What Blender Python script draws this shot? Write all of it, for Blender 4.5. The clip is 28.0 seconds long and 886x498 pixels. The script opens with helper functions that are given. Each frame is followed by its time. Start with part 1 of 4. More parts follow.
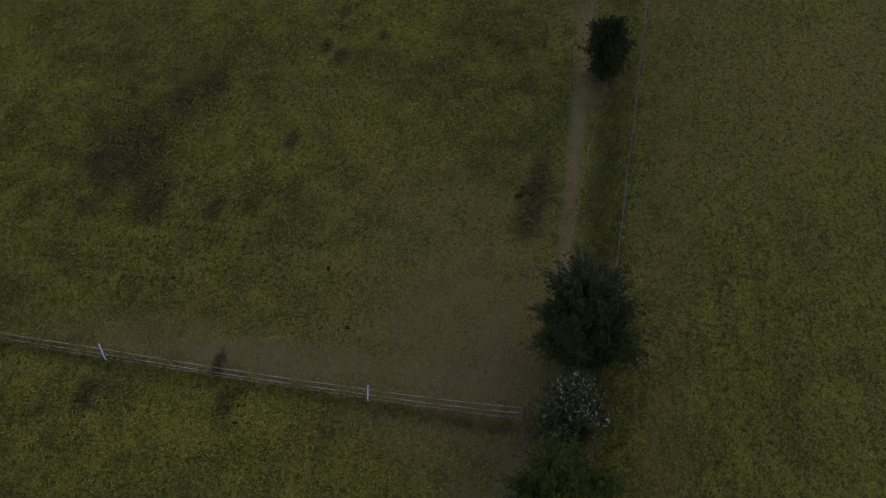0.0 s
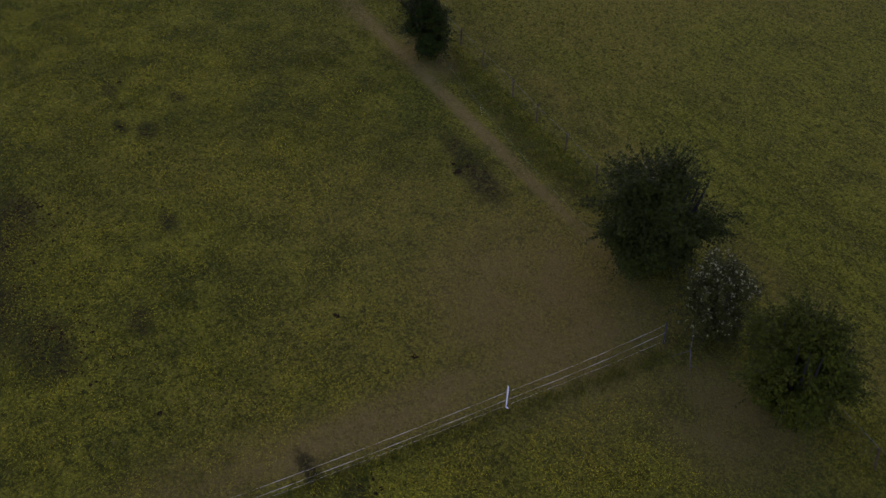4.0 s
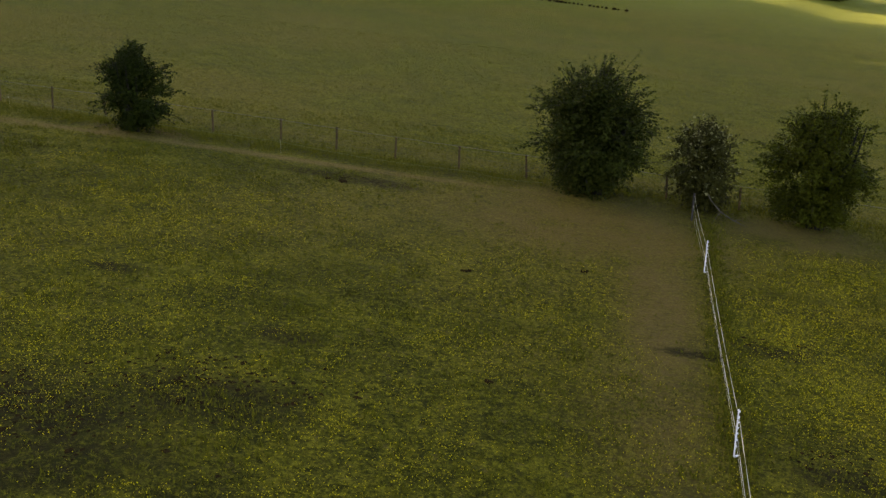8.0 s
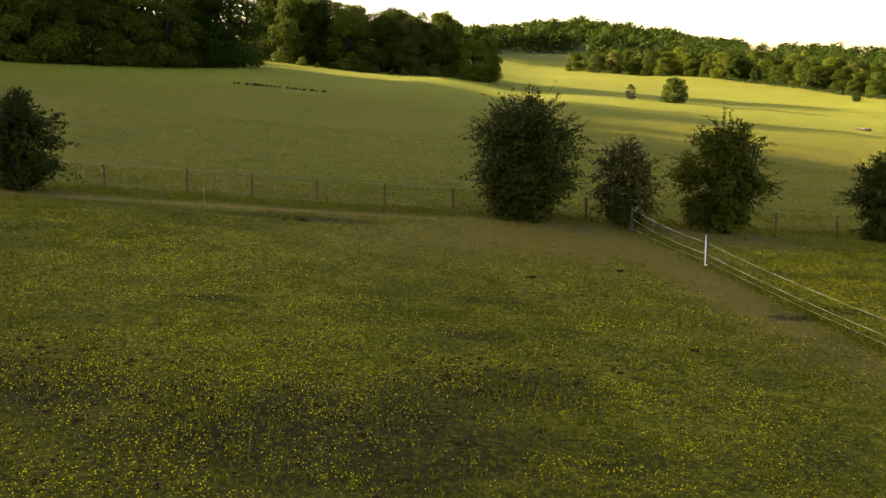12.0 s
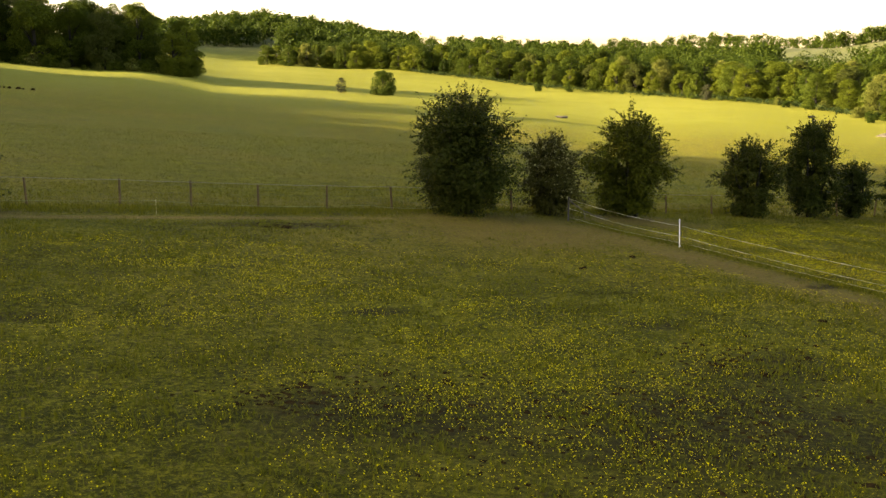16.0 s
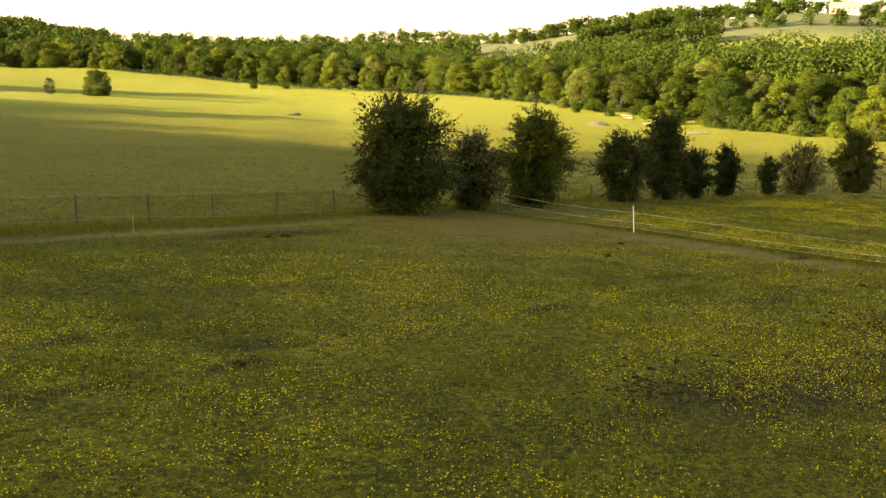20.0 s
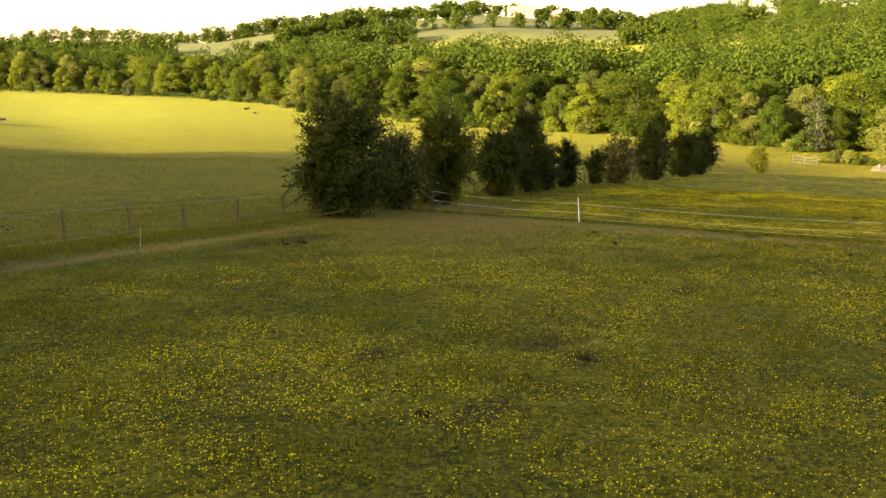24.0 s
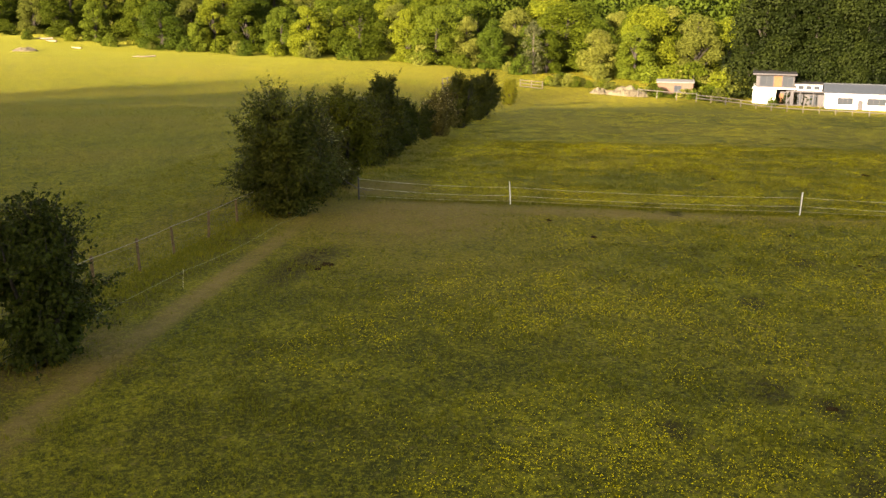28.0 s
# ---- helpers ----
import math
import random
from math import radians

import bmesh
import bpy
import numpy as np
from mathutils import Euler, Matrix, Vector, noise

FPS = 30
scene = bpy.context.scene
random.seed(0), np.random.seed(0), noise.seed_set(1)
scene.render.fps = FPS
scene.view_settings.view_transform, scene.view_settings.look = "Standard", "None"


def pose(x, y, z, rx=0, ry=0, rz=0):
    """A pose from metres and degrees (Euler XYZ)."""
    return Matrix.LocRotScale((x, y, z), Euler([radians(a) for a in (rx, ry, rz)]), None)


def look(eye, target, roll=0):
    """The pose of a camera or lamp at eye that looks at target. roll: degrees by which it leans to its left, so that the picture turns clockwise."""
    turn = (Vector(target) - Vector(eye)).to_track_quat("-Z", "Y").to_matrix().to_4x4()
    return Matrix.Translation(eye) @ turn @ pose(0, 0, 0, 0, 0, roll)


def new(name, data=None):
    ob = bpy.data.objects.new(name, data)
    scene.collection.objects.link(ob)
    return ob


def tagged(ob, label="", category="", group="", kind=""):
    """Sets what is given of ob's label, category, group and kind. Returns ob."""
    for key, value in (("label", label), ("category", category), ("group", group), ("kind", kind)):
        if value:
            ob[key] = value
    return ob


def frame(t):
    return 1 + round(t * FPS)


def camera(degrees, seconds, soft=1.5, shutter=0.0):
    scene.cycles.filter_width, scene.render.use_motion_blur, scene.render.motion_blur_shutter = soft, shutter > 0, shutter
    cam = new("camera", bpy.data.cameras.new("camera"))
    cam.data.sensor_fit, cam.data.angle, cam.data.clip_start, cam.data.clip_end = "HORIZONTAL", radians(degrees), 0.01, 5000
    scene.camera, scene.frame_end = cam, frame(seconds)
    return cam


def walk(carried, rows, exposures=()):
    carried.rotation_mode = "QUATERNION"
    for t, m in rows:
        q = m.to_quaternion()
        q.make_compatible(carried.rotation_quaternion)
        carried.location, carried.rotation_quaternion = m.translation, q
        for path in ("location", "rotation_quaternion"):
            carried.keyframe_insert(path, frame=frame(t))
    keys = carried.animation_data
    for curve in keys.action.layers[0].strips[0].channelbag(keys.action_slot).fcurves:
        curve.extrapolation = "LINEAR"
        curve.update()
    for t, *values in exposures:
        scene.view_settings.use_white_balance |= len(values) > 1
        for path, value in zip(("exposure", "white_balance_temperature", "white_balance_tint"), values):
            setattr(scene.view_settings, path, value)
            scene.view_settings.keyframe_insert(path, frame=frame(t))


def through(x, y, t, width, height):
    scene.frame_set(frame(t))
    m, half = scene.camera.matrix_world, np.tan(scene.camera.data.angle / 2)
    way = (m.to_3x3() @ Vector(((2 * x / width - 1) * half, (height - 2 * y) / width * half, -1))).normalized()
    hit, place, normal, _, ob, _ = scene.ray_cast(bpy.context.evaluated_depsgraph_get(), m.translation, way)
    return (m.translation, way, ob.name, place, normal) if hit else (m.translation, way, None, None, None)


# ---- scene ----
cam = camera(48.8, 28.0)
PATH = [
    (0, (31.267, -3.308, 34.654), (29.88, -3.531, 33.23), -0.1),
    (0.5, (31.399, -4.744, 34.393), (29.999, -4.905, 32.974), 0.0),
    (1, (31.604, -5.99, 33.928), (30.187, -6.1, 32.521), -0.3),
    (1.5, (31.722, -7.955, 33.098), (30.286, -7.982, 31.707), -0.4),
    (2, (31.268, -10.773, 32.441), (29.832, -10.676, 31.052), -0.5),
    (2.5, (30.952, -13.894, 30.891), (29.501, -13.658, 29.536), -0.3),
    (3, (29.895, -17.317, 28.784), (28.434, -16.916, 27.479), -0.1),
    (3.5, (28.794, -20.459, 26.389), (27.332, -19.893, 25.147), -1.1),
    (5.5, (20.2, -33.085, 17.786), (19.007, -31.795, 16.832), 0.8),
    (6, (16.975, -35.727, 15.225), (15.92, -34.255, 14.377), 1.3),
    (6.5, (13.748, -37.839, 13.132), (12.854, -36.227, 12.357), 1.5),
    (7, (10.061, -39.325, 11.11), (9.357, -37.588, 10.415), 1.3),
    (7.5, (6.356, -40.397, 9.49), (5.865, -38.558, 8.875), 1.6),
    (8, (3.425, -40.825, 7.976), (3.101, -38.925, 7.441), 1.5),
    (8.5, (1.52, -41.055, 7.104), (1.306, -39.125, 6.624), 1.1),
    (9, (-0.073, -41.262, 6.556), (-0.191, -39.314, 6.116), 1.1),
    (9.5, (-1.329, -41.254, 6.019), (-1.372, -39.295, 5.623), 0.9),
    (10, (-2.61, -41.253, 5.552), (-2.574, -39.286, 5.195), 0.5),
    (10.5, (-3.947, -41.22, 5.467), (-3.832, -39.253, 5.124), 0.4),
    (11, (-5.286, -41.138, 5.437), (-5.091, -39.177, 5.092), 0.2),
    (11.5, (-6.625, -40.941, 5.426), (-6.348, -38.99, 5.085), 0.2),
    (12, (-7.932, -40.703, 5.486), (-7.574, -38.766, 5.141), 0.2),
    (12.5, (-9.23, -40.486, 5.524), (-8.796, -38.565, 5.178), 0.1),
    (14.5, (-14.485, -38.772, 5.614), (-13.739, -36.95, 5.261), -0.0),
    (15, (-15.71, -38.322, 5.672), (-14.892, -36.533, 5.316), -0.0),
    (15.5, (-16.965, -37.986, 5.795), (-16.078, -36.23, 5.436), 0.1),
    (16, (-18.018, -37.136, 5.691), (-17.063, -35.416, 5.332), -0.3),
    (16.5, (-19.197, -36.572, 5.705), (-18.175, -34.891, 5.345), -0.2),
    (17, (-20.313, -35.904, 5.715), (-19.225, -34.265, 5.354), -0.2),
    (17.5, (-21.397, -35.3, 5.793), (-20.249, -33.703, 5.43), -0.3),
    (18, (-22.367, -34.566, 5.801), (-21.162, -33.012, 5.436), -0.6),
    (18.5, (-23.387, -33.811, 5.862), (-22.123, -32.305, 5.495), -0.7),
    (19, (-24.436, -33.007, 5.889), (-23.114, -31.553, 5.52), -0.6),
    (19.5, (-25.416, -32.194, 5.941), (-24.04, -30.791, 5.57), -0.8),
    (20, (-26.351, -31.308, 5.986), (-24.922, -29.959, 5.613), -0.9),
    (20.5, (-27.18, -30.328, 5.993), (-25.7, -29.036, 5.618), -0.9),
    (21, (-28.137, -29.43, 6.039), (-26.608, -28.196, 5.661), -1.0),
    (21.5, (-28.897, -28.398, 6.021), (-27.323, -27.224, 5.642), -0.9),
    (23.5, (-32.082, -24.018, 6.152), (-30.342, -23.11, 5.769), -1.1),
    (24, (-32.694, -22.852, 6.18), (-30.92, -22.012, 5.797), -0.9),
    (24.5, (-33.247, -21.614, 6.393), (-31.442, -20.845, 6.002), -0.9),
    (25, (-33.788, -20.387, 6.854), (-31.96, -19.69, 6.439), -0.8),
    (25.5, (-34.293, -19.108, 7.321), (-32.443, -18.49, 6.882), -0.3),
    (26, (-34.742, -17.864, 7.85), (-32.874, -17.325, 7.382), -0.1),
    (26.5, (-35.176, -16.552, 8.351), (-33.293, -16.095, 7.857), -0.0),
    (27, (-35.481, -15.205, 8.742), (-33.586, -14.827, 8.228), -0.0),
    (27.5, (-35.723, -13.908, 9.25), (-33.821, -13.607, 8.709), 0.0),
    (28, (-35.913, -12.598, 9.741), (-34.008, -12.374, 9.176), -0.2),
]
STOPS = ((0, 2.52, 5450, 66), (3.5, 2.68, 5900, 61), (6, 3.0, 6500, 45), (8, 3.25, 7300, 33), (11, 3.51, 8250, 28), (17, 3.71, 8450, 29), (20, 3.82, 8550, 28), (28, 3.87, 8850, 31))
walk(cam, [(t, look(eye, target, roll)) for t, eye, target, roll in PATH], STOPS)


# ---------- light ----------
SUN_FROM = Vector((-0.862, 0.452, 0.226)).normalized()
world = bpy.data.worlds.new("world")
scene.world = world
world.use_nodes = True
wn = world.node_tree
sky = wn.nodes.new("ShaderNodeTexSky")
sky.sky_type = "NISHITA"
sky.sun_disc = False
sky.sun_elevation = math.asin(SUN_FROM.z)
sky.sun_rotation = math.atan2(SUN_FROM.x, SUN_FROM.y)
sky.air_density, sky.dust_density, sky.ozone_density = 1.0, 1.5, 1.0
wn.nodes["Background"].inputs["Strength"].default_value = 0.062
wn.links.new(sky.outputs[0], wn.nodes["Background"].inputs["Color"])
sun = new("sun", bpy.data.lights.new("sun", "SUN"))
sun.data.energy, sun.data.angle, sun.data.color = 3.35, radians(1.2), (1.0, 0.975, 0.82)
sun.matrix_world = look(SUN_FROM * 200, (0, 0, 0))


# ---------- the lie of the land ----------
# heading (degrees clockwise from +y) round HUB: heights at 150, 250, 400, 600, 900 and 2500 m
HUB = (-22.0, -31.0)
REACH = (150, 250, 400, 600, 900, 2500)
LAND = {
    -110: (12, 20, 35, 50, 60, 60),
    -56: (13, 22, 35, 50, 60, 60),
    -26: (7.3, 12.7, 18.3, 24, 32, 55),
    0.8: (2.2, 7.6, 14.6, 20.8, 26, 55),
    12.5: (-0.3, 4, 9.5, 19, 36, 55),
    18.5: (-1, -0.5, 4, 11, 45, 60),
    20.3: (-1.5, -1, 3, 12, 44, 60),
    24: (-2, -2, 1.5, 10, 34, 65),
    26: (-2.3, -3, 0, 11, 26, 65),
    31: (-3.5, -4.5, -2, 9, 20, 60),
    35: (-4.5, -5.5, -3.5, 7, 14, 46),
    41: (-6.3, -8, -4.5, 4, 12, 48),
    45: (-6.6, -8.3, -5, 3, 12, 62),
    51.5: (-7.6, -9, -5.5, 2, 22, 45),
    55: (-8, -10, -5, 3, 32, 45),
    60.7: (-9, -11, -5, 7, 39, 50),
    67: (-9.8, -12, -4, 9, 43, 55),
    71.5: (-10.3, -12.3, -4, 9, 36, 55),
    76: (-11, -12.8, -3, 12, 32, 55),
    83.5: (-12.2, -13.8, -1, 18, 42, 60),
    91: (-13, -14.8, 2, 26, 52, 70),
    97.5: (-14.2, -16, 2, 26, 55, 70),
    106: (-14.4, -16.4, 1, 24, 52, 70),
    150: (-6, -8, -2, 15, 30, 60),
    200: (1, 3, 6, 15, 25, 40),
}
# unseen wooded ridge sunward, added for shade: how far across the light, crest height
SHADE_CREST = ((-250, -10, 30, 95, 110, 130, 150, 250, 280, 300, 335, 600), (78, 78, 78, 74, 63, 57, 55, 52, 42, 36, 32, 30))
HEADS = sorted(LAND)


def far_height(d, a):
    a = a if a >= HEADS[0] else a + 360
    k = 0
    while k + 1 < len(HEADS) and HEADS[k + 1] <= a:
        k += 1
    a0 = HEADS[k]
    a1 = HEADS[k + 1] if k + 1 < len(HEADS) else HEADS[0] + 360
    s = (a - a0) / (a1 - a0)
    s = s * s * (3 - 2 * s)
    low, high = LAND[a0], LAND[HEADS[(k + 1) % len(HEADS)]]
    row = [p + (q - p) * s for p, q in zip(low, high)]
    return float(np.interp(d, REACH, row))


def height(x, y):
    """The ground's height: a pasture that falls gently to +x, a valley floor, the hills round it and the added shade
    ridge.
    """
    near = -0.0799 * x + 0.0076 * y - 0.096
    dx, dy = x - HUB[0], y - HUB[1]
    d = math.hypot(dx, dy)
    near += 0.05 * noise.noise((x * 0.11, y * 0.11, 0)) * min(1, d / 20)
    if d < 90:
        return near
    far = far_height(max(d, 150), math.degrees(math.atan2(dx, dy)))
    far += 1.6 * min(1, (d - 90) / 300) * noise.noise((x * 0.012, y * 0.012, 3)) + min(1, max(0, d - 500) / 800) * 9 * noise.noise((x * 0.0022, y * 0.0022, 7))
    # lifts the ground into the unseen ridge that shades the pasture
    up = min(1.0, max(0.0, (0.8856 * -x + 0.4644 * y - 150) / 180))
    if up > 0 and y > -260:
        up = up * up * (3 - 2 * up)
        far = far * (1 - up) + float(np.interp(0.4644 * x + 0.8856 * y, *SHADE_CREST)) * up
    s = min(1.0, (d - 90) / 80)
    s = s * s * (3 - 2 * s)
    return near * (1 - s) + far * s


def on_land(a, d):
    """A place at a heading and a distance from HUB."""
    x, y = HUB[0] + d * math.sin(radians(a)), HUB[1] + d * math.cos(radians(a))
    return x, y, height(x, y)


# ---------- materials ----------
def material(name, rough=0.8):
    m = bpy.data.materials.new(name)
    m.use_nodes = True
    b = m.node_tree.nodes["Principled BSDF"]
    b.inputs["Roughness"].default_value = rough
    return m, m.node_tree, b


def node(nt, kind, *links, **values):
    n = nt.nodes.new(kind)
    for k, v in values.items():
        setattr(n, k, v)
    for socket, src in links:
        if isinstance(src, (int, float, tuple)):
            n.inputs[socket].default_value = src
        else:
            nt.links.new(src, n.inputs[socket])
    return n


def fine(nt, co, scale, detail=4.0, rough=0.6):
    return node(nt, "ShaderNodeTexNoise", ("Vector", co), ("Scale", scale), ("Detail", detail), ("Roughness", rough)).outputs["Fac"]


def span(nt, v, a, b, c=0.0, d=1.0):
    return node(nt, "ShaderNodeMapRange", (0, v), (1, a), (2, b), (3, c), (4, d), interpolation_type="SMOOTHSTEP").outputs[0]


def blend(nt, f, a, b):
    n = nt.nodes.new("ShaderNodeMix")
    n.data_type = "RGBA"
    for i, src in ((0, f), (6, a), (7, b)):
        if isinstance(src, (int, float, tuple)):
            n.inputs[i].default_value = src
        else:
            nt.links.new(src, n.inputs[i])
    return n.outputs[2]


def calc(nt, op, a, b=0.0, c=0.0):
    return node(nt, "ShaderNodeMath", (0, a), (1, b), (2, c), operation=op).outputs[0]


def plain(name, rgb, rgb2=None, scale=3.0, rough=0.8, metal=0.0, bump=0.0, bscale=40.0, vary=0.0, gloss=0.3):
    """A surface of two mixed tones, with fine relief; vary: how much its objects differ."""
    m, nt, b = material(name, rough)
    co = node(nt, "ShaderNodeTexCoord").outputs["Object"]
    rgb2 = rgb2 or tuple(c * 0.7 for c in rgb)
    col = blend(nt, span(nt, fine(nt, co, scale), 0.35, 0.68), (*rgb, 1), (*rgb2, 1))
    if vary:
        r = node(nt, "ShaderNodeObjectInfo").outputs["Random"]
        hsv = node(nt, "ShaderNodeHueSaturation", ("Color", col), ("Value", span(nt, r, 0, 1, 1 - vary, 1 + vary)))
        col = hsv.outputs[0]
    nt.links.new(col, b.inputs["Base Color"])
    b.inputs["Metallic"].default_value = metal
    b.inputs["Specular IOR Level"].default_value = gloss
    if bump:
        bn = node(nt, "ShaderNodeBump", ("Height", fine(nt, co, bscale)), ("Strength", bump), ("Distance", 0.02))
        nt.links.new(bn.outputs[0], b.inputs["Normal"])
    return m


def foliage(name, dark, light, vary=0.12, through=0.35, per=0.5):
    """Leaves that let some light through; each leaf and each tree has a tone of its own."""
    m, nt, b = material(name, 0.6)
    geo = node(nt, "ShaderNodeNewGeometry").outputs["Random Per Island"]
    r = node(nt, "ShaderNodeObjectInfo").outputs["Random"]
    co = node(nt, "ShaderNodeTexCoord").outputs["Object"]
    f = calc(nt, "MULTIPLY_ADD", geo, per, calc(nt, "MULTIPLY", fine(nt, co, 0.35, 2), 1 - per))
    col = blend(nt, f, (*dark, 1), (*light, 1))
    hsv = node(nt, "ShaderNodeHueSaturation", ("Color", col), ("Value", node(nt, "ShaderNodeMapRange", (0, r), (1, 0.0), (2, 1.0), (3, 1 - 1.8 * vary), (4, 1 + 1.8 * vary)).outputs[0]),
               ("Hue", span(nt, r, 0, 1, 0.512, 0.488)))
    nt.links.new(hsv.outputs[0], b.inputs["Base Color"])
    b.inputs["Specular IOR Level"].default_value = 0.03
    tr = node(nt, "ShaderNodeBsdfTranslucent", ("Color", hsv.outputs[0]))
    mix = node(nt, "ShaderNodeMixShader", (0, through), (1, b.outputs[0]), (2, tr.outputs[0]))
    nt.links.new(mix.outputs[0], nt.nodes["Material Output"].inputs[0])
    return m


def ground_material():
    m, nt, b = material("pasture", 0.95)
    co = node(nt, "ShaderNodeTexCoord").outputs["Object"]
    xyz = node(nt, "ShaderNodeSeparateXYZ", (0, co))
    x, y = xyz.outputs[0], xyz.outputs[1]
    big, mid, small, tiny = fine(nt, co, 0.05, 3), fine(nt, co, 0.45, 5, 0.65), fine(nt, co, 3.5, 5, 0.7), fine(nt, co, 26, 5, 0.8)
    grass = blend(nt, span(nt, mid, 0.36, 0.64), (0.038, 0.045, 0.005, 1), (0.126, 0.127, 0.0095, 1))
    grass = blend(nt, span(nt, y, 0.3, 5.0, 0, 0.65), grass, (0.118, 0.130, 0.008, 1))
    drift = node(nt, "ShaderNodeMapping", ("Vector", co), ("Scale", (0.22, 0.8, 1.0))).outputs[0]
    grass = blend(nt, calc(nt, "MULTIPLY", span(nt, fine(nt, drift, 0.9, 6, 0.7), 0.47, 0.62), span(nt, y, 0.3, 5.0, 0, 0.75)), grass, (0.060, 0.064, 0.008, 1))
    grass = blend(nt, calc(nt, "MULTIPLY", span(nt, fine(nt, drift, 3.5, 5, 0.7), 0.52, 0.62), span(nt, y, 0.3, 5.0, 0, 0.8)), grass, (0.040, 0.044, 0.007, 1))
    grass = blend(nt, calc(nt, "MULTIPLY", span(nt, fine(nt, drift, 1.7, 5, 0.7), 0.48, 0.38), span(nt, y, 0.3, 5.0, 0, 0.28)), grass, (0.200, 0.195, 0.018, 1))
    grass = blend(nt, span(nt, big, 0.42, 0.66, 0, 0.8), grass, (0.130, 0.112, 0.014, 1))
    grass = blend(nt, span(nt, tiny, 0.50, 0.66, 0, 0.8), grass, (0.020, 0.024, 0.004, 1))
    grass = blend(nt, span(nt, tiny, 0.50, 0.36, 0, 0.6), grass, (0.235, 0.215, 0.016, 1))
    grass = blend(nt, span(nt, small, 0.34, 0.52, 0.85, 0), grass, (0.026, 0.031, 0.005, 1))
    clump = fine(nt, co, 9, 4, 0.75)
    grass = blend(nt, span(nt, clump, 0.46, 0.62, 0.0, 0.58), grass, (0.024, 0.026, 0.005, 1))
    grass = blend(nt, span(nt, clump, 0.48, 0.36, 0.0, 0.52), grass, (0.230, 0.218, 0.014, 1))
    # coarse brown stalks and thin places
    grass = blend(nt, span(nt, small, 0.56, 0.72, 0, 0.55), grass, (0.120, 0.092, 0.036, 1))

    def spot(cx, cy, rx, ry, edge=0.5, turn=0.0):
        """1 in an ellipse, 0 outside it, with a ragged rim."""
        c, s = math.cos(turn), math.sin(turn)
        u = calc(nt, "ADD", calc(nt, "MULTIPLY", calc(nt, "SUBTRACT", x, cx), c / rx), calc(nt, "MULTIPLY", calc(nt, "SUBTRACT", y, cy), s / rx))
        v = calc(nt, "ADD", calc(nt, "MULTIPLY", calc(nt, "SUBTRACT", x, cx), -s / ry), calc(nt, "MULTIPLY", calc(nt, "SUBTRACT", y, cy), c / ry))
        d = calc(nt, "SQRT", calc(nt, "ADD", calc(nt, "MULTIPLY", u, u), calc(nt, "MULTIPLY", v, v)))
        d = calc(nt, "ADD", d, calc(nt, "MULTIPLY", calc(nt, "SUBTRACT", mid, 0.5), 1.1))
        d = calc(nt, "ADD", d, calc(nt, "MULTIPLY", calc(nt, "SUBTRACT", small, 0.5), 0.8))
        return span(nt, d, 1 - edge, 1 + edge, 1, 0)

    def most(*fs):
        out = fs[0]
        for f in fs[1:]:
            out = calc(nt, "MAXIMUM", out, f)
        return out

    bare = most(spot(3.1, -6.42, 5.6, 4.6, 0.7), spot(5.04, -13.45, 1.2, 9.0, 0.7), calc(nt, "MULTIPLY", spot(-1.94, -9.31, 9.0, 6.5, 0.7), 0.22),
                spot(-11.64, -2.75, 14.0, 0.42, 0.55, 0.005), calc(nt, "MULTIPLY", spot(-25.22, -2.9, 8, 0.7, 0.6), 0.7),
                spot(-16.49, -1.7, 2.4, 1.5), spot(-36.86, -1.8, 3.0, 1.8), calc(nt, "MULTIPLY", spot(3.88, 2.2, 42, 1.2, 0.8), 0.35), spot(10.5, -4, 3.2, 2.6, 0.6),
                calc(nt, "MULTIPLY", spot(4.85, -20.7, 1.4, 6, 0.7), 0.7), calc(nt, "MULTIPLY", spot(24, -3.2, 12, 1.6, 0.7), 0.4))
    soil = blend(nt, span(nt, small, 0.35, 0.68), (0.150, 0.104, 0.030, 1), (0.094, 0.064, 0.018, 1))
    soil = blend(nt, span(nt, tiny, 0.50, 0.36, 0, 0.75), soil, (0.255, 0.178, 0.060, 1))
    soil = blend(nt, span(nt, tiny, 0.52, 0.66, 0, 0.7), soil, (0.034, 0.026, 0.011, 1))
    col = blend(nt, calc(nt, "MULTIPLY", calc(nt, "MULTIPLY", bare, span(nt, tiny, 0.25, 0.6, 0.35, 1)), span(nt, mid, 0.3, 0.62, 0.22, 0.82)), grass, soil)
    trail = most(spot(-11.64, -2.75, 14.0, 0.30, 0.8, 0.005), calc(nt, "MULTIPLY", spot(-25.22, -2.9, 8, 0.5, 0.6), 0.8), calc(nt, "MULTIPLY", spot(5.04, -13.45, 0.7, 9.0, 0.7), 0.5))
    col = blend(nt, calc(nt, "MULTIPLY", trail, span(nt, small, 0.32, 0.62, 0.5, 0.1)), col, (0.185, 0.135, 0.044, 1))
